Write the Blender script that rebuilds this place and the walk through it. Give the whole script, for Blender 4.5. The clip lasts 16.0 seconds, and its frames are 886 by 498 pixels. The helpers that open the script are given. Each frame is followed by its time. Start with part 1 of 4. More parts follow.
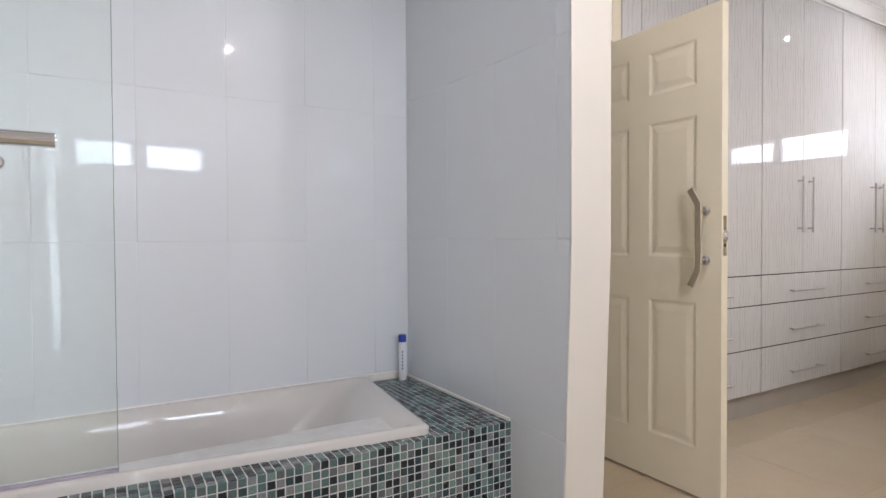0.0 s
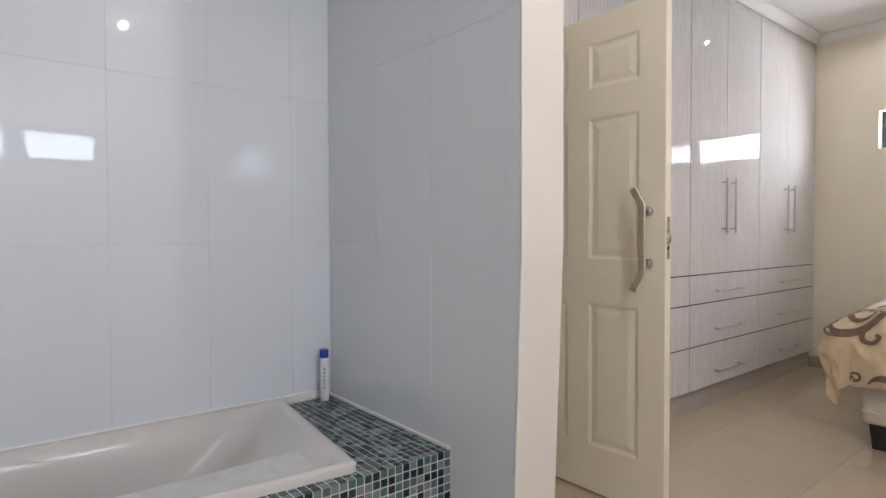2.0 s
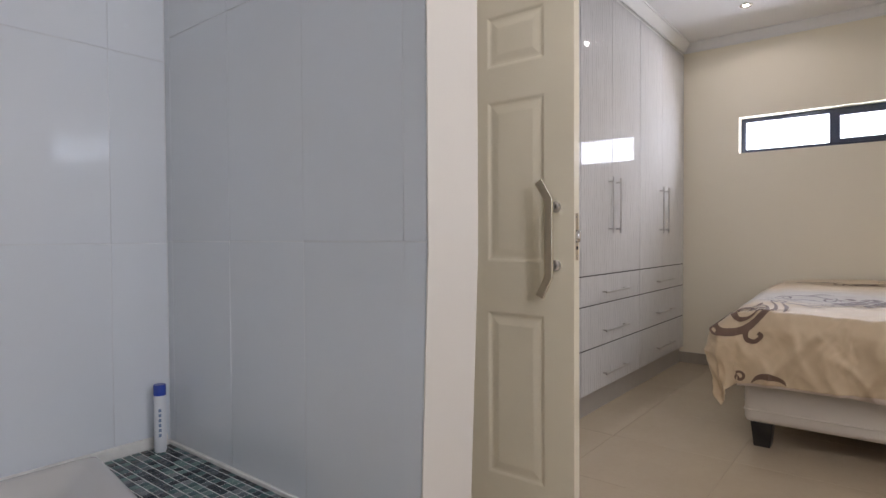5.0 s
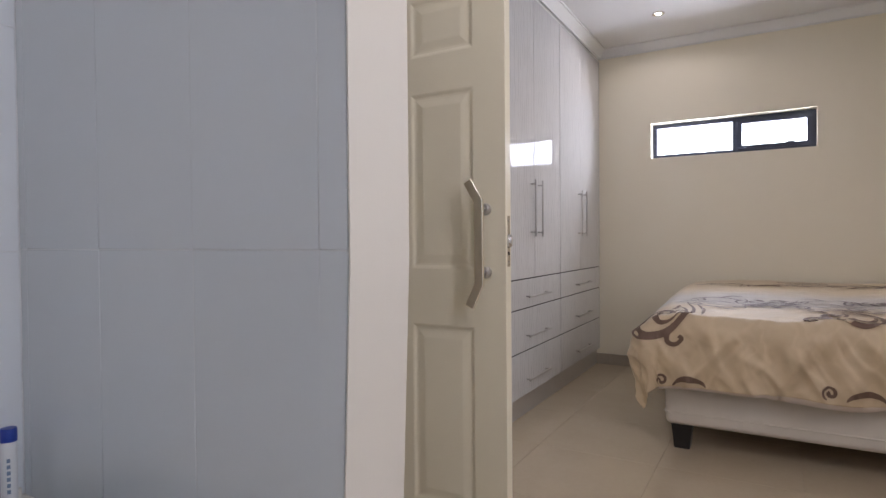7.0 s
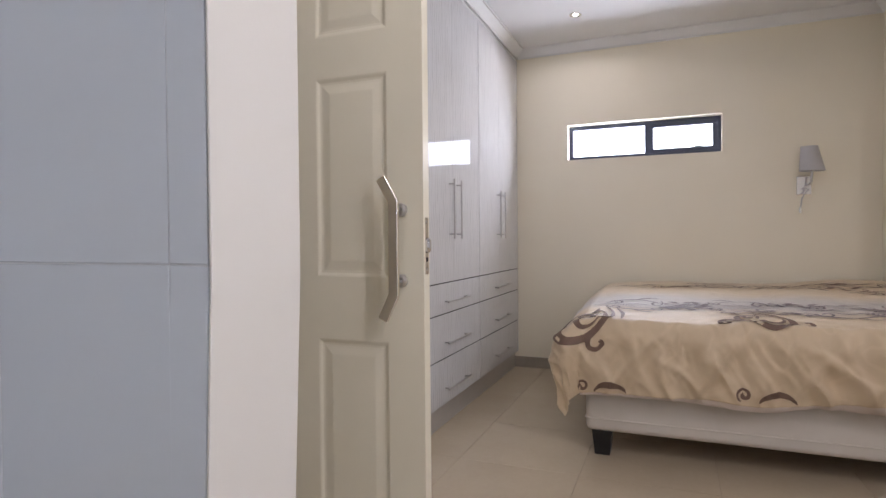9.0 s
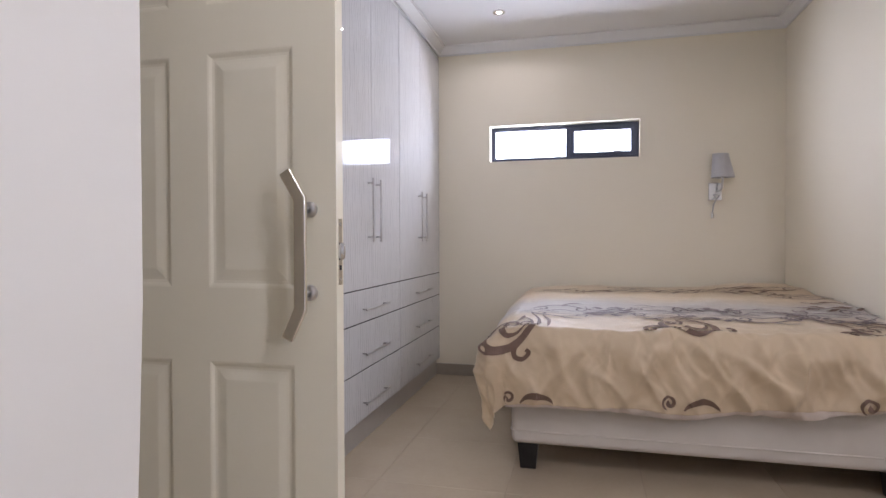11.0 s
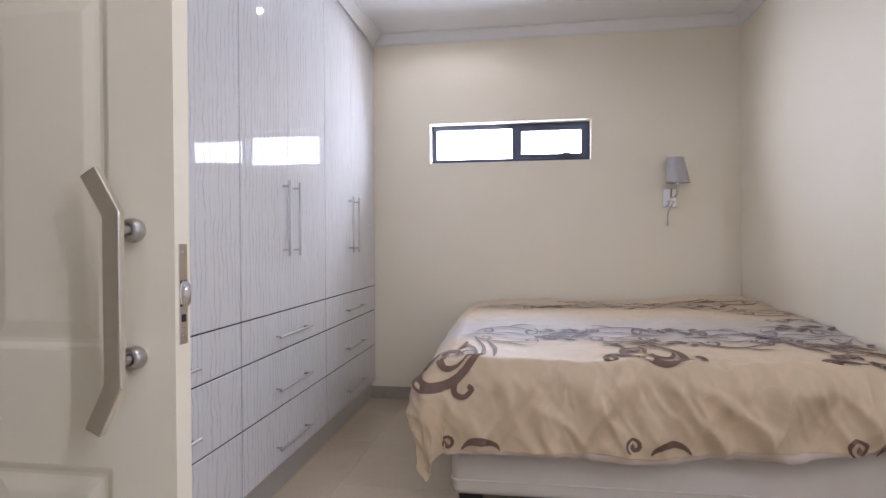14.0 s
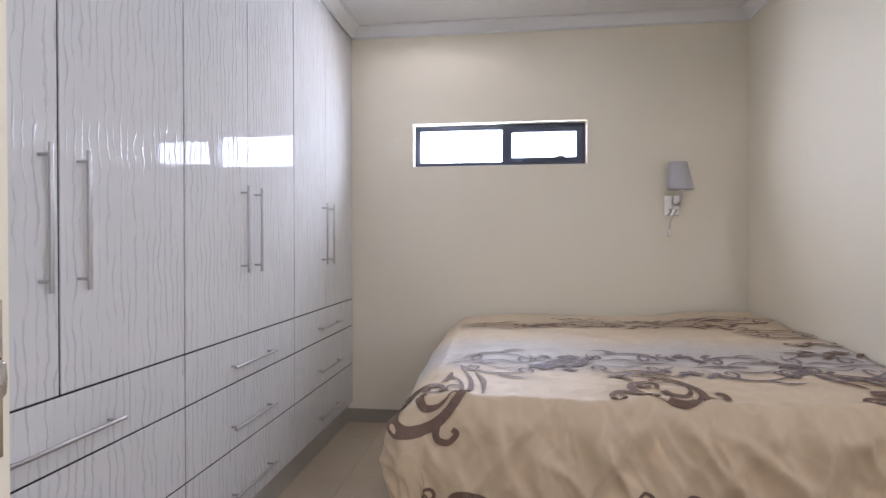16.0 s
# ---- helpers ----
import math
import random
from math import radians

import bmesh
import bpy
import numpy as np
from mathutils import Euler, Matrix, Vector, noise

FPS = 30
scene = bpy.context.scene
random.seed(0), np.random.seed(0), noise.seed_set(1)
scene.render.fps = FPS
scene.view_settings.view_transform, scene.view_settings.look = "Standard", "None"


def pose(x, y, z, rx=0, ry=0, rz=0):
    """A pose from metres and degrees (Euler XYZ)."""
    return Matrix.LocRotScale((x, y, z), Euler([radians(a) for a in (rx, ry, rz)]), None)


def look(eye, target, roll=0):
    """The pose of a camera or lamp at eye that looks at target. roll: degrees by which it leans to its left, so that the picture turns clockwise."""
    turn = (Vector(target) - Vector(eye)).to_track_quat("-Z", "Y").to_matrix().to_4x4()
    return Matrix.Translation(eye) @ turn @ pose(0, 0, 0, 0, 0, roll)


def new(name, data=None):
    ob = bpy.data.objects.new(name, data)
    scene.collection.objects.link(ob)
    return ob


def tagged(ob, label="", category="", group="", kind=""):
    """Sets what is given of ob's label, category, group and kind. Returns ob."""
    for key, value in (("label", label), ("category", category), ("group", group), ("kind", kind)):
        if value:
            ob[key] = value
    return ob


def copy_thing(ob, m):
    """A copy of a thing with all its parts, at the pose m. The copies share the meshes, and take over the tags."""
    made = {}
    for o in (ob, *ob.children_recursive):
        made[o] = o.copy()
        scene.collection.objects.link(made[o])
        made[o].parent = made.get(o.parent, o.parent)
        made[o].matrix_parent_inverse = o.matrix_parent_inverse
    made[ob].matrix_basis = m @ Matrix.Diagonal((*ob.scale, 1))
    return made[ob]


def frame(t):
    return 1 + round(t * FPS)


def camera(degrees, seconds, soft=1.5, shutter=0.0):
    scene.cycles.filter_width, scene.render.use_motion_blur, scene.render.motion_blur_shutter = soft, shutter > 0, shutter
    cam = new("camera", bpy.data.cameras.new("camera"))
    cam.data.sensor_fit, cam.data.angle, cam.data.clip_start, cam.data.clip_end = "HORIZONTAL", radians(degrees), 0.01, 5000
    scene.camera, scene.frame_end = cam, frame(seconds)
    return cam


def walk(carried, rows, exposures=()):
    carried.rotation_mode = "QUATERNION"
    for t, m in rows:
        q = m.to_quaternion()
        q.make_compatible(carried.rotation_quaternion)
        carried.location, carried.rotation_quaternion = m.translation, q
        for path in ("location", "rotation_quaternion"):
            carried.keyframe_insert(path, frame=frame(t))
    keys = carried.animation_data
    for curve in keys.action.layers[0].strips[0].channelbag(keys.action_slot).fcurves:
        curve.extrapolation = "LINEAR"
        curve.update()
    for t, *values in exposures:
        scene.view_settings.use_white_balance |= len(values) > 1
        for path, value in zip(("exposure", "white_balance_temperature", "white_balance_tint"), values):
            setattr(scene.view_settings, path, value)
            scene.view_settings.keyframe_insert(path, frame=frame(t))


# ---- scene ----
cam = camera(75.8, 16.0)
PATH = [
    (0, (-0.068, 0.124, 1.104), (0.961, 1.839, 1.065), -0.3),
    (0.5, (-0.056, 0.196, 1.121), (1.034, 1.872, 1.07), -0.1),
    (1, (-0.039, 0.247, 1.126), (1.105, 1.886, 1.072), -0.2),
    (1.5, (0.004, 0.288, 1.119), (1.199, 1.892, 1.072), -0.4),
    (2, (0.039, 0.342, 1.122), (1.292, 1.901, 1.072), -0.2),
    (2.5, (0.075, 0.4, 1.123), (1.383, 1.913, 1.072), -0.3),
    (3, (0.102, 0.452, 1.12), (1.465, 1.915, 1.073), -0.4),
    (3.5, (0.145, 0.49, 1.11), (1.559, 1.904, 1.067), -0.5),
    (4, (0.192, 0.545, 1.106), (1.655, 1.908, 1.064), -0.4),
    (6.5, (0.373, 0.734, 1.113), (2.061, 1.807, 1.076), -0.5),
    (7, (0.408, 0.766, 1.115), (2.134, 1.777, 1.081), -0.5),
    (7.5, (0.448, 0.797, 1.123), (2.208, 1.746, 1.086), -0.4),
    (8, (0.505, 0.813, 1.123), (2.3, 1.694, 1.087), -0.5),
    (8.5, (0.549, 0.823, 1.128), (2.376, 1.637, 1.092), -0.5),
    (9, (0.592, 0.849, 1.126), (2.445, 1.601, 1.091), -0.5),
    (9.5, (0.64, 0.873, 1.125), (2.519, 1.557, 1.091), -0.5),
    (10, (0.686, 0.897, 1.126), (2.59, 1.506, 1.094), -0.4),
    (12.5, (0.986, 0.935, 1.159), (2.954, 1.293, 1.132), -0.3),
    (13, (1.066, 0.943, 1.169), (3.038, 1.275, 1.144), -0.4),
    (13.5, (1.155, 0.948, 1.172), (3.129, 1.264, 1.15), -0.3),
    (14, (1.236, 0.951, 1.188), (3.214, 1.249, 1.165), -0.3),
    (14.5, (1.306, 0.963, 1.213), (3.285, 1.249, 1.19), -0.2),
    (15, (1.394, 0.964, 1.23), (3.374, 1.241, 1.208), -0.2),
    (15.5, (1.488, 0.977, 1.246), (3.47, 1.239, 1.225), -0.1),
    (16, (1.571, 0.98, 1.244), (3.555, 1.232, 1.228), -0.1),
]
EXPO = [(0.0, 0.12, 6450, 18), (1.5, 0.0, 6450, 17), (3.5, -0.28, 6400, 17), (7.0, -0.36, 6230, 20), (8.5, -0.16, 6130, 20), (10.0, -0.12, 6050, 21), (12.5, -0.09, 5780, 22), (14.5, 0.03, 5760, 20), (16.0, -0.03, 5780, 19)]
walk(cam, [(t, look(eye, target, roll)) for t, eye, target, roll in PATH], EXPO)

# ---- light ----

world = bpy.data.worlds.new("world")
scene.world = world
world.use_nodes = True
wn = world.node_tree.nodes
sky = wn.new("ShaderNodeTexSky")
sky.sky_type, sky.sun_disc = "NISHITA", False
sky.sun_elevation, sky.sun_rotation = radians(52), radians(0)
world.node_tree.links.new(sky.outputs[0], wn["Background"].inputs[0])
wn["Background"].inputs[1].default_value = 0.12

sun = new("sun", bpy.data.lights.new("sun", "SUN"))
sun.data.energy, sun.data.angle, sun.data.color = 3.0, radians(0.5), (1.0, 0.95, 0.88)
sun.matrix_world = look((0, 30, 38), (0, 0, 0))


def window_light(name, place, target, width, height, watts, color):
    """The sky's light in a window's opening."""
    lamp = new(name, bpy.data.lights.new(name, "AREA"))
    lamp.data.shape, lamp.data.size, lamp.data.size_y = "RECTANGLE", width, height
    lamp.data.energy, lamp.data.color = watts, color
    lamp.matrix_world = look(place, target)
    return lamp


def spot_light(name, place, watts, color):
    lamp = new(name, bpy.data.lights.new(name, "SPOT"))
    lamp.data.spot_size, lamp.data.spot_blend, lamp.data.shadow_soft_size = radians(172), 0.35, 0.016
    lamp.data.energy, lamp.data.color = watts, color
    lamp.matrix_world = look(place, (place[0], place[1] + 0.001, 0))
    return lamp


DAY, COOL, WARM = (0.88, 0.94, 1.0), (0.78, 0.90, 1.0), (1.0, 0.95, 0.89)
window_light("bedroom_window_light", (5.64, 1.0925, 1.93), (0, 1.0925, 1.93), 1.16, 0.285, 36, DAY)
window_light("bath_window_light", (0.26, -1.64, 1.89), (0.26, 5, 1.89), 1.10, 0.24, 25, COOL)
window_light("slit_window_light", (-0.435, -1.64, 1.09), (-0.435, 5, 1.09), 0.06, 1.96, 4.5, COOL)
# (3.05, 0.35) and (1.50, 0.50) are unseen fills, added to brighten bedroom and door.
DOWNLIGHTS_AND_FILLS = [(4.82, 1.51, 7), (3.05, 0.35, 5), (1.50, 0.50, 26), (-0.08, -0.72, 9), (0.89, -0.66, 56), (-0.65, 0.90, 2), (-0.27, 0.12, 6)]
for dx, dy, watts in DOWNLIGHTS_AND_FILLS:
    spot_light("downlight_beam", (dx, dy, 2.735), watts, WARM)


# ---- materials ----
def material(name, color=(0.8, 0.8, 0.8), rough=0.5, metal=0.0, **extra):
    m = bpy.data.materials.new(name)
    m.use_nodes = True
    b = m.node_tree.nodes["Principled BSDF"]
    b.inputs["Base Color"].default_value = (*color, 1)
    b.inputs["Roughness"].default_value = rough
    b.inputs["Metallic"].default_value = metal
    for key, value in extra.items():
        b.inputs[key.replace("_", " ")].default_value = value
    return m, m.node_tree.nodes, m.node_tree.links, b


def mapped(n, l, scale=(1, 1, 1), space="Object"):
    tc, mp = n.new("ShaderNodeTexCoord"), n.new("ShaderNodeMapping")
    mp.inputs["Scale"].default_value = scale
    l.new(tc.outputs[space], mp.inputs[0])
    return mp.outputs[0]


def noise_node(n, l, vec, scale, detail=4, rough=0.55):
    t = n.new("ShaderNodeTexNoise")
    t.inputs["Scale"].default_value, t.inputs["Detail"].default_value, t.inputs["Roughness"].default_value = scale, detail, rough
    if vec is not None:
        l.new(vec, t.inputs["Vector"])
    return t


def ramp(n, l, fac, stops):
    r = n.new("ShaderNodeValToRGB")
    while len(r.color_ramp.elements) < len(stops):
        r.color_ramp.elements.new(0.5)
    for e, (p, c) in zip(r.color_ramp.elements, stops):
        e.position, e.color = p, (*c, 1)
    l.new(fac, r.inputs[0])
    return r.outputs[0]


def bump(n, l, b, height, strength, distance=0.002):
    bn = n.new("ShaderNodeBump")
    bn.inputs["Strength"].default_value, bn.inputs["Distance"].default_value = strength, distance
    l.new(height, bn.inputs["Height"])
    l.new(bn.outputs[0], b.inputs["Normal"])


def mottled(name, c1, c2, rough, scale=3.0, grain=120.0, strength=0.15, distance=0.001, **extra):
    """A painted or plain surface with a soft large mottle and a fine grain."""
    m, n, l, b = material(name, c1, rough, **extra)
    v = mapped(n, l)
    big, fine = noise_node(n, l, v, scale), noise_node(n, l, v, grain, 3)
    l.new(ramp(n, l, big.outputs[0], [(0.3, c1), (0.7, c2)]), b.inputs["Base Color"])
    bump(n, l, b, fine.outputs[0], strength, distance)
    return m


M_CREAM = mottled("cream_wall_paint", (0.84, 0.77, 0.625), (0.85, 0.785, 0.645), 0.6, 1.5, 160, 0.12)
M_WHITE = mottled("white_wall_paint", (0.75, 0.72, 0.665), (0.72, 0.69, 0.635), 0.55, 2.0, 160, 0.12)
M_CEIL = mottled("ceiling_paint", (0.80, 0.79, 0.78), (0.78, 0.77, 0.76), 0.7, 1.5, 200, 0.1)
M_CORN = mottled("cornice_paint", (0.82, 0.81, 0.79), (0.80, 0.79, 0.77), 0.5, 2.0, 200, 0.05)
M_DOOR = mottled("door_enamel", (0.88, 0.825, 0.67), (0.86, 0.805, 0.65), 0.33, 4.0, 90, 0.12, 0.0008)
M_BASE = mottled("bed_base_fabric", (0.70, 0.645, 0.58), (0.66, 0.605, 0.54), 0.85, 6.0, 500, 0.35, 0.001)
M_LINING = mottled("lining_cotton", (0.76, 0.66, 0.59), (0.72, 0.62, 0.55), 0.85, 6.0, 500, 0.3, 0.001)
M_SKIRT = mottled("skirting_tile", (0.40, 0.35, 0.29), (0.34, 0.30, 0.25), 0.25, 8.0, 200, 0.04)
M_PLINTH = mottled("plinth_laminate", (0.47, 0.43, 0.38), (0.42, 0.39, 0.35), 0.4, 5.0, 200, 0.05)
M_GROUT = mottled("grout", (0.69, 0.71, 0.73), (0.65, 0.67, 0.69), 0.8, 20.0, 400, 0.4)
M_MGROUT = mottled("mosaic_grout", (0.62, 0.63, 0.62), (0.54, 0.55, 0.55), 0.9, 20.0, 400, 0.4)
M_FGROUT = mottled("floor_grout", (0.46, 0.38, 0.28), (0.42, 0.345, 0.255), 0.9, 20.0, 400, 0.4)
M_TUB = mottled("bath_acrylic", (0.62, 0.605, 0.585), (0.60, 0.585, 0.565), 0.3, 2.0, 30, 0.01, Specular_IOR_Level=0.08, Coat_Weight=1.0, Coat_Roughness=0.015)
M_SEALANT = mottled("sealant", (0.80, 0.79, 0.76), (0.70, 0.69, 0.66), 0.35, 30.0, 200, 0.2)
M_BLACKLEG = mottled("black_plastic", (0.012, 0.011, 0.012), (0.02, 0.018, 0.018), 0.35, 20, 300, 0.1)
# The blue cast puts the sky's glare around the panes into the metal's colour.
M_ALU = mottled("dark_aluminium", (0.050, 0.060, 0.100), (0.042, 0.052, 0.088), 0.4, 10, 400, 0.1)
# near-black that paints the shade inside gaps and slots
M_GAP = material("joint_shadow_gap", (0.02, 0.017, 0.017), 0.9)[0]
M_CHROME = material("chrome", (0.78, 0.78, 0.79), 0.07, 1.0)[0]
M_SHADE = mottled("lampshade_fabric", (0.52, 0.51, 0.52), (0.47, 0.46, 0.47), 0.85, 12, 700, 0.4)
M_BLUE = mottled("blue_cap_plastic", (0.015, 0.05, 0.36), (0.012, 0.04, 0.30), 0.3, 20, 200, 0.05)
M_CAN = mottled("white_bottle_plastic", (0.78, 0.80, 0.83), (0.74, 0.77, 0.80), 0.3, 20, 200, 0.05)
M_PRINT = material("grey_blue_print", (0.20, 0.28, 0.42), 0.5)[0]
M_SEAL = material("clear_seal_strip", (0.62, 0.56, 0.66), 0.25, 0.0, Transmission_Weight=0.5)[0]


def brushed(name, color, rough):
    m, n, l, b = material(name, color, rough, 1.0)
    v = mapped(n, l, (400, 400, 12))
    g = noise_node(n, l, v, 1.0, 3)
    l.new(ramp(n, l, g.outputs[0], [(0.3, (rough * 0.92,) * 3), (0.7, (rough * 1.08,) * 3)]), b.inputs["Roughness"])
    return m


M_NICKEL = brushed("brushed_nickel", (0.84, 0.80, 0.74), 0.17)
M_STEEL = brushed("brushed_steel", (0.50, 0.485, 0.48), 0.30)


def glass_material(name, tint):
    m, n, l, b = material(name, tint, 0.0, 0.0, Transmission_Weight=1.0)
    b.inputs["IOR"].default_value = 1.45
    return m


M_GLASS = glass_material("window_glass", (1, 1, 1))
M_SCREEN = glass_material("shower_glass", (0.93, 0.975, 0.95))


def tile_material():
    """White glazed wall tile: glossy, slightly wavy."""
    m, n, l, b = material("white_wall_tile", (0.74, 0.75, 0.76), 0.25, 0.0, Specular_IOR_Level=0.12)
    v = mapped(n, l)
    info = n.new("ShaderNodeObjectInfo")
    l.new(ramp(n, l, info.outputs["Random"], [(0.0, (0.69, 0.73, 0.775)), (1.0, (0.705, 0.745, 0.79))]), b.inputs["Base Color"])
    wave = noise_node(n, l, v, 5.0, 2)
    wn_ = n.new("ShaderNodeBump")
    wn_.inputs["Strength"].default_value, wn_.inputs["Distance"].default_value = 0.03, 0.006
    l.new(wave.outputs[0], wn_.inputs["Height"])
    l.new(wn_.outputs[0], b.inputs["Normal"]), l.new(wn_.outputs[0], b.inputs["Coat Normal"])
    b.inputs["Coat Weight"].default_value, b.inputs["Coat Roughness"].default_value = 1.0, 0.02
    return m


def floor_material():
    m, n, l, b = material("beige_porcelain", (0.55, 0.49, 0.40), 0.12)
    v = mapped(n, l)
    info = n.new("ShaderNodeObjectInfo")
    add = n.new("ShaderNodeVectorMath")
    add.operation = "ADD"
    sc = n.new("ShaderNodeVectorMath")
    sc.operation = "SCALE"
    sc.inputs["Scale"].default_value = 40
    comb = n.new("ShaderNodeCombineXYZ")
    l.new(info.outputs["Random"], comb.inputs[0]), l.new(info.outputs["Random"], comb.inputs[1])
    l.new(comb.outputs[0], sc.inputs[0]), l.new(v, add.inputs[0]), l.new(sc.outputs[0], add.inputs[1])
    big, fine = noise_node(n, l, add.outputs[0], 3.0, 6), noise_node(n, l, add.outputs[0], 45, 4)
    mix = n.new("ShaderNodeMixRGB")
    mix.inputs[0].default_value = 0.25
    l.new(ramp(n, l, big.outputs[0], [(0.25, (0.50, 0.41, 0.295)), (0.75, (0.56, 0.465, 0.34))]), mix.inputs[1])
    l.new(ramp(n, l, fine.outputs[0], [(0.3, (0.50, 0.415, 0.305)), (0.7, (0.56, 0.47, 0.36))]), mix.inputs[2])
    l.new(mix.outputs[0], b.inputs["Base Color"])
    l.new(ramp(n, l, fine.outputs[0], [(0.3, (0.10,) * 3), (0.7, (0.15,) * 3)]), b.inputs["Roughness"])
    return m


def laminate_material():
    """White high-gloss laminate, embossed with thin wavy upright lines."""
    m, n, l, b = material("embossed_white_laminate", (0.72, 0.70, 0.70), 0.45, 0.0, Specular_IOR_Level=0.0)
    b.inputs["Coat Weight"].default_value, b.inputs["Coat Roughness"].default_value = 0.8, 0.012
    v = mapped(n, l, (1, 1, 1))
    sep = n.new("ShaderNodeSeparateXYZ")
    l.new(v, sep.inputs[0])
    warp = noise_node(n, l, mapped(n, l, (11, 1, 8.0)), 1.0, 3, 0.5)
    ma = n.new("ShaderNodeMath")
    ma.operation = "MULTIPLY_ADD"
    ma.inputs[1].default_value = 0.062
    l.new(warp.outputs[0], ma.inputs[0]), l.new(sep.outputs[0], ma.inputs[2])
    mult = n.new("ShaderNodeMath")
    mult.operation = "MULTIPLY"
    mult.inputs[1].default_value = 2 * math.pi / 0.030
    l.new(ma.outputs[0], mult.inputs[0])
    sn = n.new("ShaderNodeMath")
    sn.operation = "SINE"
    l.new(mult.outputs[0], sn.inputs[0])
    line = ramp(n, l, sn.outputs[0], [(0.66, (0, 0, 0)), (1.0, (1, 1, 1))])
    brk = ramp(n, l, noise_node(n, l, mapped(n, l, (30, 1, 4)), 1.0, 2).outputs[0], [(0.38, (0, 0, 0)), (0.55, (1, 1, 1))])
    mul = n.new("ShaderNodeMixRGB")
    mul.blend_type = "MULTIPLY"
    mul.inputs[0].default_value = 1
    l.new(line, mul.inputs[1]), l.new(brk, mul.inputs[2])
    col = ramp(n, l, mul.outputs[0], [(0.0, (0.71, 0.705, 0.705)), (1.0, (0.585, 0.58, 0.58))])
    l.new(col, b.inputs["Base Color"])
    bn = n.new("ShaderNodeBump")
    bn.inputs["Strength"].default_value, bn.inputs["Distance"].default_value = 0.8, 0.0014
    l.new(mul.outputs[0], bn.inputs["Height"])
    l.new(bn.outputs[0], b.inputs["Normal"]), l.new(bn.outputs[0], b.inputs["Coat Normal"])
    return m


def mosaic_material(island):
    m, n, l, b = material("glass_mosaic_joined" if island else "glass_mosaic", (0.1, 0.15, 0.15), 0.1)
    src = n.new("ShaderNodeNewGeometry").outputs["Random Per Island"] if island else n.new("ShaderNodeObjectInfo").outputs["Random"]
    r = n.new("ShaderNodeValToRGB")
    r.color_ramp.interpolation = "CONSTANT"
    cols = [(0.0, (0.008, 0.018, 0.026)), (0.28, (0.024, 0.054, 0.064)), (0.42, (0.075, 0.135, 0.135)), (0.64, (0.15, 0.235, 0.22)), (0.80, (0.19, 0.215, 0.225)), (0.92, (0.095, 0.12, 0.13))]
    while len(r.color_ramp.elements) < len(cols):
        r.color_ramp.elements.new(0.5)
    for e, (p, c) in zip(r.color_ramp.elements, cols):
        e.position, e.color = p, (*c, 1)
    l.new(src, r.inputs[0])
    v = mapped(n, l)
    spk = noise_node(n, l, v, 180, 3)
    mix = n.new("ShaderNodeMixRGB")
    mix.blend_type = "MULTIPLY"
    mix.inputs[0].default_value = 1
    l.new(r.outputs[0], mix.inputs[1])
    l.new(ramp(n, l, spk.outputs[0], [(0.3, (0.75, 0.75, 0.75)), (0.7, (1.15, 1.15, 1.15))]), mix.inputs[2])
    l.new(mix.outputs[0], b.inputs["Base Color"])
    bump(n, l, b, noise_node(n, l, v, 60, 2).outputs[0], 0.15, 0.001)
    return m


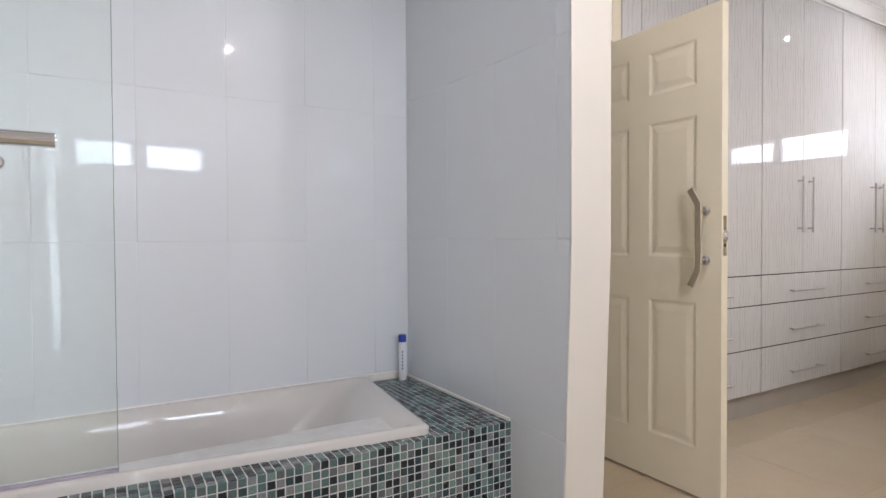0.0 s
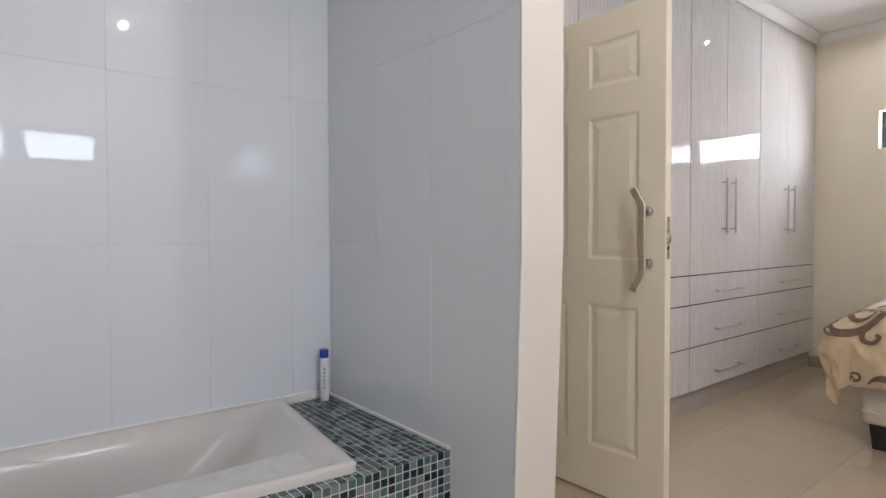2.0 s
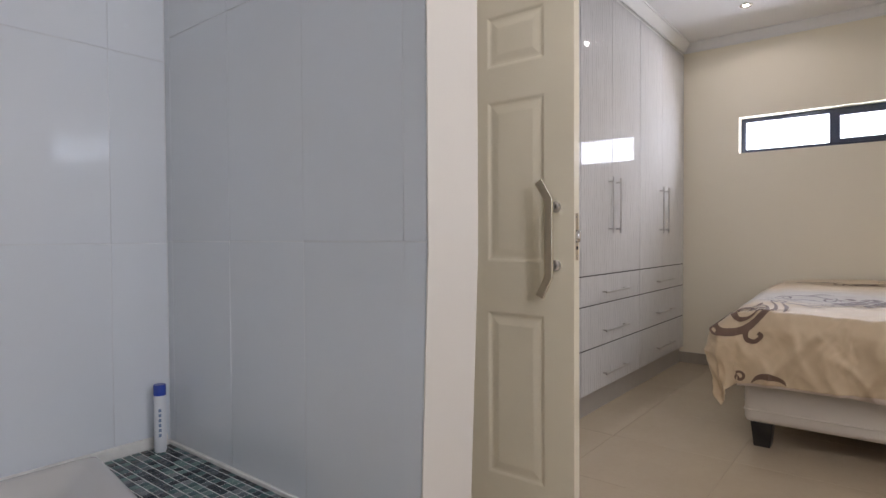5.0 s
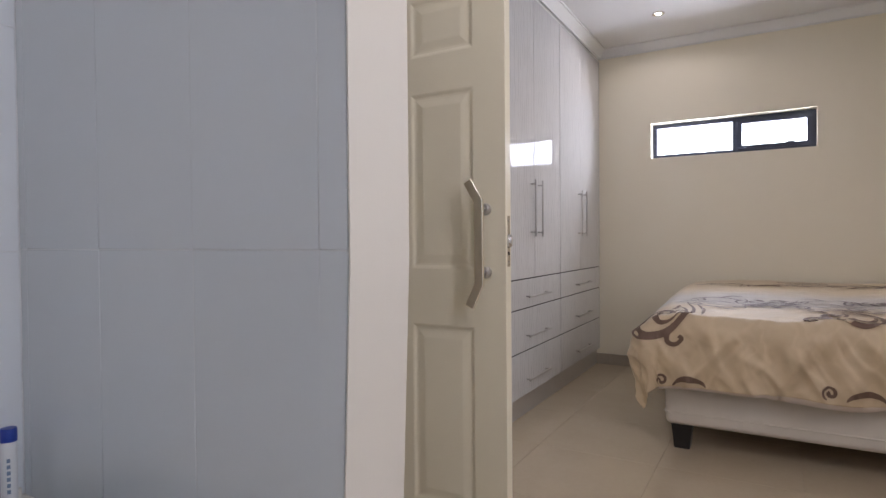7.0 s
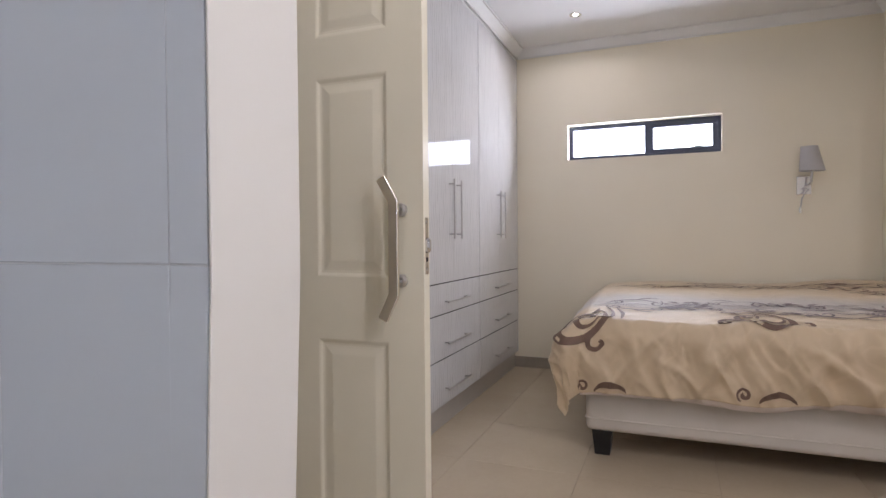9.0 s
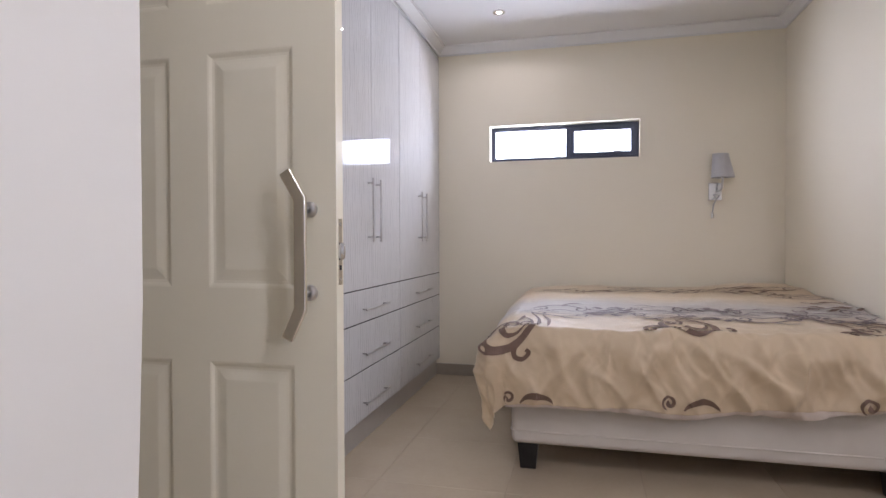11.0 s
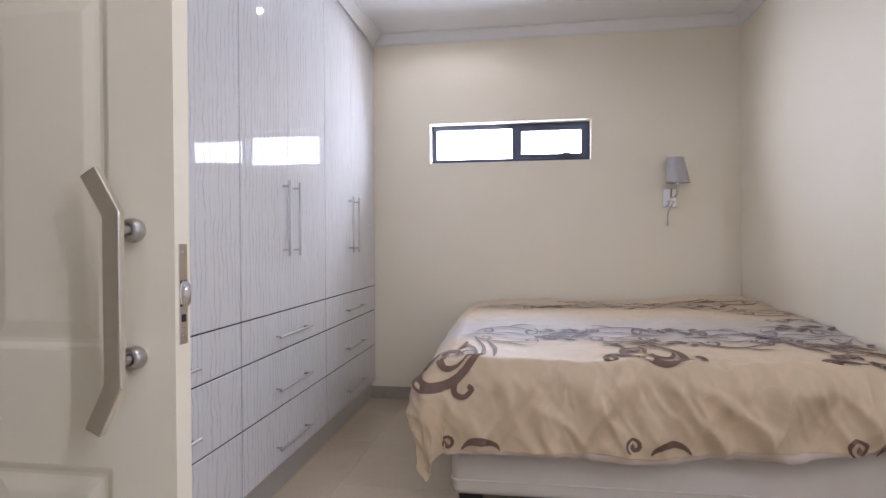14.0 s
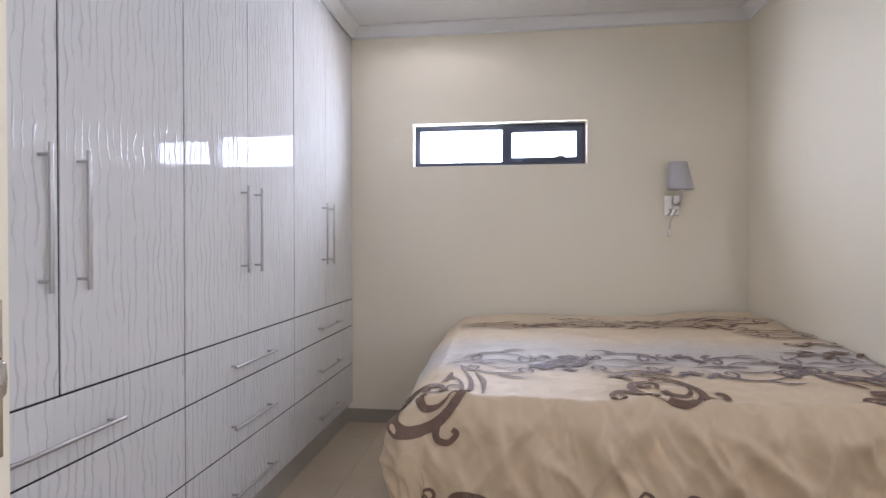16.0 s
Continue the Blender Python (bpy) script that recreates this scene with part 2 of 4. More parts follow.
def cover_material():
    """Beige satin cotton, tone-on-tone damask, a pale band across the foot of the bed, part cloth tone and part painted
    window sheen; UV is metres of cloth.
    """
    m, n, l, b = material("damask_bedspread", (0.6, 0.5, 0.38), 0.5)
    tc = n.new("ShaderNodeTexCoord")
    uv = tc.outputs["UV"]
    sep = n.new("ShaderNodeSeparateXYZ")
    l.new(uv, sep.inputs[0])
    wob = noise_node(n, l, uv, 3.5, 3)
    wobm = n.new("ShaderNodeMath")
    wobm.operation = "MULTIPLY_ADD"
    wobm.inputs[1].default_value = 0.10
    l.new(wob.outputs[0], wobm.inputs[0]), l.new(sep.outputs[1], wobm.inputs[2])
    band = n.new("ShaderNodeMapRange")
    for key, value in (("From Min", -1.0), ("From Max", 2.0)):
        band.inputs[key].default_value = value
    l.new(wobm.outputs[0], band.inputs["Value"])
    f = lambda s: (s + 0.05 + 1.0) / 3.0
    # pale mixes the band's own lighter tone with window sheen put into the colour
    beige, pale = (0.635, 0.50, 0.335), (0.51, 0.465, 0.43)
    base = ramp(n, l, band.outputs[0], [(f(0.28), beige), (f(0.48), pale), (f(0.72), pale), (f(0.98), beige)])
    vor = n.new("ShaderNodeTexVoronoi")
    vor.feature = "SMOOTH_F1"
    vor.inputs["Scale"].default_value = 5.5
    dist = n.new("ShaderNodeVectorMath")
    dist.operation = "MULTIPLY_ADD"
    dist.inputs[1].default_value = (0.25, 0.25, 0.25)
    l.new(noise_node(n, l, uv, 6, 2).outputs["Color"], dist.inputs[0]), l.new(uv, dist.inputs[2])
    l.new(dist.outputs[0], vor.inputs["Vector"])
    rings = n.new("ShaderNodeMath")
    rings.operation = "SINE"
    rm = n.new("ShaderNodeMath")
    rm.operation = "MULTIPLY"
    rm.inputs[1].default_value = 26
    l.new(vor.outputs["Distance"], rm.inputs[0]), l.new(rm.outputs[0], rings.inputs[0])
    tone = ramp(n, l, rings.outputs[0], [(0.0, (0.86, 0.84, 0.81)), (1.0, (1.04, 1.04, 1.04))])
    mix = n.new("ShaderNodeMixRGB")
    mix.blend_type = "MULTIPLY"
    mix.inputs[0].default_value = 0.3
    l.new(base, mix.inputs[1]), l.new(tone, mix.inputs[2])
    l.new(mix.outputs[0], b.inputs["Base Color"])
    b.inputs["Sheen Weight"].default_value = 0.15
    creased = noise_node(n, l, dist.outputs[0], 6.0, 3, 0.5)
    creased.noise_type = "RIDGED_MULTIFRACTAL"
    weave = n.new("ShaderNodeMath")
    weave.operation = "MULTIPLY_ADD"
    weave.inputs[1].default_value = 0.03
    l.new(noise_node(n, l, uv, 900, 2).outputs[0], weave.inputs[0]), l.new(creased.outputs[0], weave.inputs[2])
    bump(n, l, b, weave.outputs[0], 0.7, 0.014)
    return m


M_TILE, M_FLOOR, M_LAM = tile_material(), floor_material(), laminate_material()
M_MOS, M_MOSJ, M_COVER = mosaic_material(False), mosaic_material(True), cover_material()
M_SCROLL = mottled("brown_print", (0.18, 0.108, 0.076), (0.15, 0.090, 0.064), 0.6, 30, 700, 0.2)
M_SCROLL_GREY = mottled("grey_brown_print", (0.205, 0.165, 0.17), (0.17, 0.135, 0.14), 0.6, 30, 700, 0.2)
M_LED = material("lamp_glow", (1, 1, 1), 0.5, 0.0, Emission_Color=(1.0, 0.93, 0.82, 1), Emission_Strength=60.0)[0]


# ---- mesh helpers ----
def link(name, bm, mat, parent=None, label="", smooth=False):
    me = bpy.data.meshes.new(name)
    bm.to_mesh(me)
    bm.free()
    for mm in (mat if isinstance(mat, (list, tuple)) else [mat]):
        me.materials.append(mm)
    if smooth:
        for p in me.polygons:
            p.use_smooth = True
        me.set_sharp_from_angle(angle=radians(38))
    ob = new(name, me)
    if parent is not None:
        ob.parent = parent
    if label:
        ob["label"] = label
    return ob


part = link


def thing(name, label, category, group="", at=(0, 0, 0)):
    e = new(name)
    e.location = at
    e.empty_display_size = 0.1
    return tagged(e, label, category, group)


def structure(ob, label, category=""):
    return tagged(ob, label, category or ob.name.split("_")[0], "", "structure")


def add_box(bm, x0, y0, z0, x1, y1, z1, bevel=0.0, seg=2):
    r = bmesh.ops.create_cube(bm, size=1.0, matrix=Matrix.LocRotScale(((x0 + x1) / 2, (y0 + y1) / 2, (z0 + z1) / 2), None, (abs(x1 - x0), abs(y1 - y0), abs(z1 - z0))))
    if bevel:
        edges = {e for v in r["verts"] for e in v.link_edges}
        bmesh.ops.bevel(bm, geom=list(edges), offset=bevel, segments=seg, profile=0.5, affect="EDGES")


def box(x0, y0, z0, x1, y1, z1, bevel=0.0, seg=2):
    bm = bmesh.new()
    add_box(bm, x0, y0, z0, x1, y1, z1, bevel, seg)
    return bm


def add_tube(bm, pts, radius, sides=12, caps=True):
    """A round tube through pts; radius is one number or one per point."""
    pts = [Vector(p) for p in pts]
    rad = radius if isinstance(radius, (list, tuple)) else [radius] * len(pts)
    rings, up = [], None
    for i, p in enumerate(pts):
        d = (pts[min(i + 1, len(pts) - 1)] - pts[max(i - 1, 0)]).normalized()
        if up is None:
            up = Vector((0, 0, 1)) if abs(d.z) < 0.9 else Vector((1, 0, 0))
        a = d.cross(up).normalized()
        c = a.cross(d).normalized()
        up = c
        rings.append([bm.verts.new(p + rad[i] * (math.cos(2 * math.pi * k / sides) * a + math.sin(2 * math.pi * k / sides) * c)) for k in range(sides)])
    for r0, r1 in zip(rings, rings[1:]):
        for k in range(sides):
            bm.faces.new((r0[k], r0[(k + 1) % sides], r1[(k + 1) % sides], r1[k]))
    if caps:
        bm.faces.new(rings[0][::-1]), bm.faces.new(rings[-1])
    bmesh.ops.recalc_face_normals(bm, faces=bm.faces)


def tube(pts, radius, sides=12):
    bm = bmesh.new()
    add_tube(bm, pts, radius, sides)
    return bm


def lathe(profile, axis_point, axis="z", sides=24):
    """A turned shape: profile of (radius, height) along an axis from axis_point."""
    bm = bmesh.new()
    o = Vector(axis_point)
    e = {"z": (Vector((1, 0, 0)), Vector((0, 1, 0)), Vector((0, 0, 1))), "x": (Vector((0, 1, 0)), Vector((0, 0, 1)), Vector((1, 0, 0))), "y": (Vector((1, 0, 0)), Vector((0, 0, 1)), Vector((0, 1, 0)))}[axis]
    rings = []
    for r, h in profile:
        rings.append([bm.verts.new(o + h * e[2] + max(r, 0.0004) * (math.cos(2 * math.pi * k / sides) * e[0] + math.sin(2 * math.pi * k / sides) * e[1])) for k in range(sides)])
    for r0, r1 in zip(rings, rings[1:]):
        for k in range(sides):
            bm.faces.new((r0[k], r0[(k + 1) % sides], r1[(k + 1) % sides], r1[k]))
    bm.faces.new(rings[0][::-1]), bm.faces.new(rings[-1])
    bmesh.ops.recalc_face_normals(bm, faces=bm.faces)
    return bm


def rounded_loop(corners, r, n=6):
    """The points of a closed polygon with rounded corners, counter-clockwise, in the plane."""
    out, k = [], len(corners)
    for i in range(k):
        p, a, c = Vector(corners[i]), Vector(corners[i - 1]), Vector(corners[(i + 1) % k])
        d0, d1 = (a - p).normalized(), (c - p).normalized()
        s0, s1 = p + d0 * r, p + d1 * r
        for j in range(n + 1):
            t = j / n
            out.append((1 - t) ** 2 * s0 + 2 * t * (1 - t) * p + t ** 2 * s1)
    return out


def loft(bm, loops, close_last=True):
    rings = [[bm.verts.new(p) for p in lp] for lp in loops]
    n = len(rings[0])
    for r0, r1 in zip(rings, rings[1:]):
        for k in range(n):
            bm.faces.new((r0[k], r0[(k + 1) % n], r1[(k + 1) % n], r1[k]))
    if close_last:
        bm.faces.new(rings[-1])
    return rings


# ---- structure ----
X_E, Y_S, Y_N, Z_C = 5.46, -0.51, 2.325, 2.75
X_P0, X_P1, Y_P = 1.066, 1.223, 1.314
X_W, Y_BS = -1.60, -1.50
X_R = 3.40
SLIT, BATH_WIN = (-0.470, -0.400, 0.09, 2.09), (-0.300, 0.860, 1.752, 2.032)
WIN_Y0, WIN_Y1, WIN_Z0, WIN_Z1 = 0.505, 1.680, 1.782, 2.075


def wall_with_hole(along, a0, a1, f0, f1, holes, z1=Z_C):
    """One wall mesh: along 'x' or 'y' from a0 to a1, thickness f0 to f1, with holes (b0, b1, z0, z1)."""
    bm = bmesh.new()
    put = (lambda p, q, za, zb: add_box(bm, p, f0, za, q, f1, zb)) if along == "x" else (lambda p, q, za, zb: add_box(bm, f0, p, za, f1, q, zb))
    at = a0
    for b0, b1, za, zb in sorted(holes):
        put(at, b0, 0, z1)
        if za > 0:
            put(b0, b1, 0, za)
        put(b0, b1, zb, z1)
        at = b1
    put(at, a1, 0, z1)
    return bm


DOOR_X0, DOOR_X1 = 1.262, 2.100
w = structure(link("wall_north", wall_with_hole("x", X_W, 2.175, Y_N, Y_N + 0.15, [(DOOR_X0, DOOR_X1, 0, 2.065)]), M_CREAM), "cream painted wall behind the bath with a doorway", "wall")
wall_north = w
structure(link("wall_nib", box(2.112, 2.118, 0, 2.173, Y_N - 0.002, Z_C), M_CREAM), "cream painted wall nib beside the wardrobe", "wall")
structure(link("wall_bulkhead", box(X_P1 + 0.002, 2.118, 2.075, 2.110, Y_N - 0.002, Z_C), M_CREAM), "cream painted bulkhead over the doorway", "wall")
structure(link("wall_wardrobe_back", box(2.177, 2.74, 0, X_E + 0.2, 2.86, Z_C), M_CREAM), "cream painted wall behind the wardrobes", "wall")
structure(link("wall_lobby", wall_with_hole("x", 1.1, 2.3, 3.6, 3.7, []), M_CREAM), "cream painted lobby wall beyond the doorway", "wall")
structure(link("wall_lobby_west", box(1.1, Y_N + 0.152, 0, 1.2, 3.598, Z_C), M_CREAM), "cream painted lobby side wall", "wall")
structure(link("wall_lobby_east", box(2.2, 2.862, 0, 2.3, 3.598, Z_C), M_CREAM), "cream painted lobby side wall", "wall")
wall_east = structure(link("wall_east", wall_with_hole("y", Y_S - 0.2, 2.738, X_E, X_E + 0.2, [(WIN_Y0, WIN_Y1, WIN_Z0, WIN_Z1)]), M_CREAM), "cream painted bedroom wall with a high strip window", "wall")
structure(link("wall_south", wall_with_hole("x", X_R + 0.18, X_E - 0.002, Y_S - 0.2, Y_S, []), M_CREAM), "cream painted bedroom side wall", "wall")
structure(link("wall_return", box(X_R, Y_BS, 0, X_R + 0.178, Y_S, Z_C), M_CREAM), "cream painted wall return of the dressing recess", "wall")
structure(link("wall_bath_south", wall_with_hole("x", X_W, X_R + 0.178, Y_BS - 0.2, Y_BS - 0.002, [SLIT, BATH_WIN]), M_CEIL), "white bathroom wall with a strip window", "wall")
structure(link("wall_west", box(X_W - 0.15, Y_BS - 0.2, 0, X_W - 0.002, Y_N + 0.15, Z_C), M_WHITE), "white bathroom wall", "wall")
bm = bmesh.new()
loft(bm, [[(X_P0 - 0.0005, Y_P - 0.004 + e, z), (X_P1, Y_P - 0.004 + e, z), (X_P1, Y_N - 0.002, z), (X_P0 + 0.010, Y_N - 0.002, z), (X_P0 + 0.010, Y_P + e, z), (X_P0 - 0.0005, Y_P + e, z)] for z, e in ((0.0, 0.044), (0.55, 0.021), (1.08, 0.0), (Z_C, 0.0))])
bmesh.ops.recalc_face_normals(bm, faces=bm.faces)
bmesh.ops.bevel(bm, geom=[e for e in bm.edges if abs(e.verts[0].co.z - e.verts[1].co.z) > 0.3 and e.verts[0].co.y < 1.5], offset=0.0015, segments=2, profile=0.5, affect="EDGES")
wall_part = structure(link("wall_partition", bm, M_WHITE), "white painted end of the tiled partition wall beside the bath", "wall")
structure(link("ceiling", box(X_W - 0.2, Y_BS - 0.25, Z_C + 0.001, X_E + 0.25, 3.75, Z_C + 0.12), M_CEIL), "flat white painted ceiling", "ceiling")
structure(link("floor", box(X_W - 0.2, Y_BS - 0.25, -0.15, X_E + 0.25, 3.75, -0.003), M_FGROUT), "floor of large glossy beige porcelain tiles", "floor")
structure(link("ground", box(-400, -400, -0.6, 400, 400, -0.5), M_FGROUT), "ground outside the house", "ground")


def cornice(name, path, label):
    """A coved ceiling moulding swept along path; the room lies to the left of the way."""
    prof = [(0.0, -0.072), (0.010, -0.072), (0.010, -0.060), (0.020, -0.048), (0.032, -0.034), (0.048, -0.022), (0.058, -0.012), (0.070, -0.012), (0.070, 0.0), (0.0, 0.0)]
    bm = bmesh.new()
    rings = []
    for i, p in enumerate(path):
        p = Vector(p)
        d0 = (p - Vector(path[i - 1])).normalized() if i else (Vector(path[1]) - p).normalized()
        d1 = (Vector(path[i + 1]) - p).normalized() if i < len(path) - 1 else d0
        n0, n1 = Vector((-d0.y, d0.x, 0)), Vector((-d1.y, d1.x, 0))
        mid = (n0 + n1).normalized()
        mid = mid / max(0.3, mid.dot(n0))
        rings.append([bm.verts.new(p + mid * a + Vector((0, 0, h))) for a, h in prof])
    k = len(prof)
    for r0, r1 in zip(rings, rings[1:]):
        for j in range(k):
            bm.faces.new((r0[j], r0[(j + 1) % k], r1[(j + 1) % k], r1[j]))
    bm.faces.new(rings[0]), bm.faces.new(rings[-1][::-1])
    bmesh.ops.recalc_face_normals(bm, faces=bm.faces)
    return structure(link(name, bm, M_CORN, None, "", True), label, "cornice")


cornice("trim_cornice", [(X_R + 0.19, Y_S + 0.001, Z_C), (X_E - 0.001, Y_S + 0.001, Z_C), (X_E - 0.001, 2.112, Z_C), (1.226, 2.112, Z_C)], "white coved plaster cornice round the bedroom ceiling")

# skirting of floor tile along the bedroom walls
structure(link("baseboard", box(X_E - 0.010, Y_S + 0.012, 0, X_E - 0.0005, 2.146, 0.093, 0.002), M_SKIRT), "beige tile skirting along the bedroom wall", "skirting")
structure(link("baseboard_south", box(X_R + 0.182, Y_S + 0.0005, 0, X_E - 0.012, Y_S + 0.010, 0.093, 0.002), M_SKIRT), "beige tile skirting along the side wall", "skirting")


# ---- windows ----
def frame_bars(bm, x0, x1, y0, y1, z0, z1, t):
    """A rectangular frame in the yz plane, butted at the corners."""
    add_box(bm, x0, y0, z0, x1, y1, z0 + t, 0.003)
    add_box(bm, x0, y0, z1 - t, x1, y1, z1, 0.003)
    add_box(bm, x0, y0, z0 + t, x1, y0 + t, z1 - t, 0.003)
    add_box(bm, x0, y1 - t, z0 + t, x1, y1, z1 - t, 0.003)


win = structure(thing("window_1", "x", "window"), "dark aluminium strip window, one fixed and one top-hung pane", "window")
bm = bmesh.new()
fx0, fx1 = X_E + 0.085, X_E + 0.135
frame_bars(bm, fx0, fx1, WIN_Y0 + 0.001, WIN_Y1 - 0.001, WIN_Z0 + 0.001, WIN_Z1 - 0.001, 0.034)
add_box(bm, fx0, 1.028, WIN_Z0 + 0.034, fx1, 1.070, WIN_Z1 - 0.034, 0.003)
part("window_frame", bm, M_ALU, win)
bm = bmesh.new()
frame_bars(bm, fx0 - 0.012, fx1 - 0.005, 0.532, 1.036, WIN_Z0 + 0.026, WIN_Z1 - 0.026, 0.034)
sash = part("sash", bm, M_ALU, win, "opening sash of dark aluminium")
bm = box(fx0 - 0.030, 0.66, WIN_Z0 + 0.046, fx0 - 0.014, 0.775, WIN_Z0 + 0.056, 0.003)
add_box(bm, fx0 - 0.036, 0.645, WIN_Z0 + 0.048, fx0 - 0.016, 0.70, WIN_Z0 + 0.066, 0.004)
part("window_stay", bm, M_ALU, sash, "dark metal window stay")
for y0, y1, za, zb in ((1.070, 1.646, WIN_Z0 + 0.034, WIN_Z1 - 0.034), (0.566, 1.002, WIN_Z0 + 0.060, WIN_Z1 - 0.060)):
    pane = part("pane", box(fx0 + 0.022, y0, za, fx0 + 0.027, y1, zb), M_GLASS, win, "clear glass pane")
    pane.visible_shadow = False



def strip_window(name, hole, panes, label):
    """A dark framed strip window in the bathroom's outer wall; panes are (x0, x1) between the bars."""
    w_ = structure(thing(name, "x", "window"), label, "window")
    x0, x1, z0, z1 = hole[0] + 0.001, hole[1] - 0.001, hole[2] + 0.001, hole[3] - 0.001
    za, zb = z0 + 0.036, z1 - 0.036
    edges = [x0] + [v for p in panes for v in p] + [x1]
    bm = bmesh.new()
    add_box(bm, x0, Y_BS - 0.09, z0, x1, Y_BS - 0.04, za, 0.003)
    add_box(bm, x0, Y_BS - 0.09, zb, x1, Y_BS - 0.04, z1, 0.003)
    for a, c in zip(edges[0::2], edges[1::2]):
        add_box(bm, a, Y_BS - 0.09, za, c, Y_BS - 0.04, zb, 0.003)
    part("window_frame", bm, M_ALU, w_)
    for a, c in panes:
        pane = part("pane", box(a, Y_BS - 0.068, za, c, Y_BS - 0.063, zb), M_GLASS, w_, "clear glass pane")
        pane.visible_shadow = False
    return w_


strip_window("window_2", BATH_WIN, [(-0.243, 0.172), (0.320, 0.800)], "dark aluminium strip window high in the bathroom wall")
slit = structure(thing("window_3", "x", "window"), "tall narrow window behind a blind of pale slats", "window")
for k in range(34):
    part("slat", box(SLIT[0] + 0.002, Y_BS - 0.060, 0.112 + k * 0.058, SLIT[1] - 0.002, Y_BS - 0.020, 0.138 + k * 0.058, 0.002, 1), M_CEIL, slit)

# ---- door frame and door ----
bm = bmesh.new()
add_box(bm, DOOR_X0 - 0.03, Y_N - 0.012, 0, DOOR_X0 + 0.008, Y_N + 0.16, 2.062, 0.003)
add_box(bm, DOOR_X1 + 0.001, Y_N - 0.012, 0, DOOR_X1 + 0.010, Y_N + 0.16, 2.062, 0.002)
structure(link("trim_door_frame", bm, M_DOOR), "cream painted door frame", "door frame")

D_X0, D_X1, D_Y0, D_Y1, D_Z0, D_Z1 = 2.063, 2.103, 1.505, 2.318, 0.012, 2.045


def moulded_face(bm, x, sign):
    """One face of a six-panel door: flat stiles and rails, each panel sunk with a raised field."""
    cols = [(1.618, 1.860), (1.972, 2.214)]
    rows = [(0.212, 0.826), (1.015, 1.613), (1.738, 1.930)]
    ys = [D_Y0] + [v for c in cols for v in c] + [D_Y1]
    zs = [D_Z0] + [v for r in rows for v in r] + [D_Z1]

    def quad(a, b_, c, d):
        bm.faces.new([bm.verts.new(p) for p in (a, b_, c, d)])

    for i in range(len(ys) - 1):
        for j in range(len(zs) - 1):
            y0, y1, z0, z1 = ys[i], ys[i + 1], zs[j], zs[j + 1]
            if i % 2 == 0 or j % 2 == 0:
                quad((x, y0, z0), (x, y1, z0), (x, y1, z1), (x, y0, z1))
                continue
            steps = [(0.0, 0.0), (0.005, 0.0012), (0.012, 0.0040), (0.019, 0.0048), (0.026, 0.0042), (0.046, 0.0012), (0.050, 0.0010)]
            rings = [[bm.verts.new((x + sign * dep, y, z)) for y, z in ((y0 + ins, z0 + ins), (y1 - ins, z0 + ins), (y1 - ins, z1 - ins), (y0 + ins, z1 - ins))] for ins, dep in steps]
            for r0, r1 in zip(rings, rings[1:]):
                for k in range(4):
                    bm.faces.new((r0[k], r0[(k + 1) % 4], r1[(k + 1) % 4], r1[k]))
            bm.faces.new(rings[-1])


door = tagged(thing("door", "x", "x", at=(0, 0, 0)), "cream six-panel moulded door standing open in front of the wardrobe", "door")
bm = bmesh.new()
moulded_face(bm, D_X0, 1)
moulded_face(bm, D_X1, -1)
for y0, y1, z0, z1 in ((D_Y0, D_Y0, D_Z0, D_Z1), (D_Y1, D_Y1, D_Z0, D_Z1), (D_Y0, D_Y1, D_Z0, D_Z0), (D_Y0, D_Y1, D_Z1, D_Z1)):
    pts = [(D_X0, y0, z0), (D_X1, y0, z0), (D_X1, y1, z1), (D_X0, y1, z1)] if y0 != y1 else [(D_X0, y0, z0), (D_X1, y0, z0), (D_X1, y0, z1), (D_X0, y0, z1)]
    bm.faces.new([bm.verts.new(p) for p in pts])
bmesh.ops.remove_doubles(bm, verts=bm.verts, dist=0.0002)
bmesh.ops.recalc_face_normals(bm, faces=bm.faces)
leaf = part("door_leaf", bm, M_DOOR, door, "", False)

# pull handle with cranked ends on two round stems
bm = bmesh.new()
hx, hw, ht = D_X0 - 0.043, 0.015, 0.007
centre = [Vector(p) for p in ((1.617, 1.300), (1.578, 1.234), (1.578, 0.970), (1.613, 0.898))]
rings = []
for k, c in enumerate(centre):
    d0 = (c - centre[k - 1]).normalized() if k else (centre[1] - c).normalized()
    d1 = (centre[k + 1] - c).normalized() if k < 3 else d0
    t = (d0 + d1).normalized()
    nrm = Vector((-t.y, t.x)) / max(0.5, t.dot(d0))
    rings.append([(hx + sx * ht, c.x + nrm.x * sy * hw, c.y + nrm.y * sy * hw) for sx, sy in ((-1, -1), (1, -1), (1, 1), (-1, 1))])
rv = loft(bm, rings)
bm.faces.new(rv[0][::-1])
bmesh.ops.recalc_face_normals(bm, faces=bm.faces)
bmesh.ops.bevel(bm, geom=list(bm.edges), offset=0.0028, segments=3, profile=0.5, affect="EDGES")
pull = part("pull_handle", bm, M_NICKEL, door, "brushed nickel pull handle with angled ends")
for z in (1.210, 1.007):
    part("stem", lathe([(0.0, 0.0), (0.0180, 0.0), (0.0190, -0.002), (0.0190, -0.012), (0.0178, -0.017), (0.0150, -0.020), (0.0105, -0.021), (0.0098, -0.018), (0.0085, -0.018), (0.0085, -0.036), (0.0085, -0.044), (0.0, -0.044)], (D_X0, 1.572, z), "x"), M_STEEL, pull, "domed steel stem", True)
bm = box(D_X0 + 0.009, D_Y0 - 0.002, 1.026, D_X1 - 0.009, D_Y0 + 0.001, 1.188, 0.001)
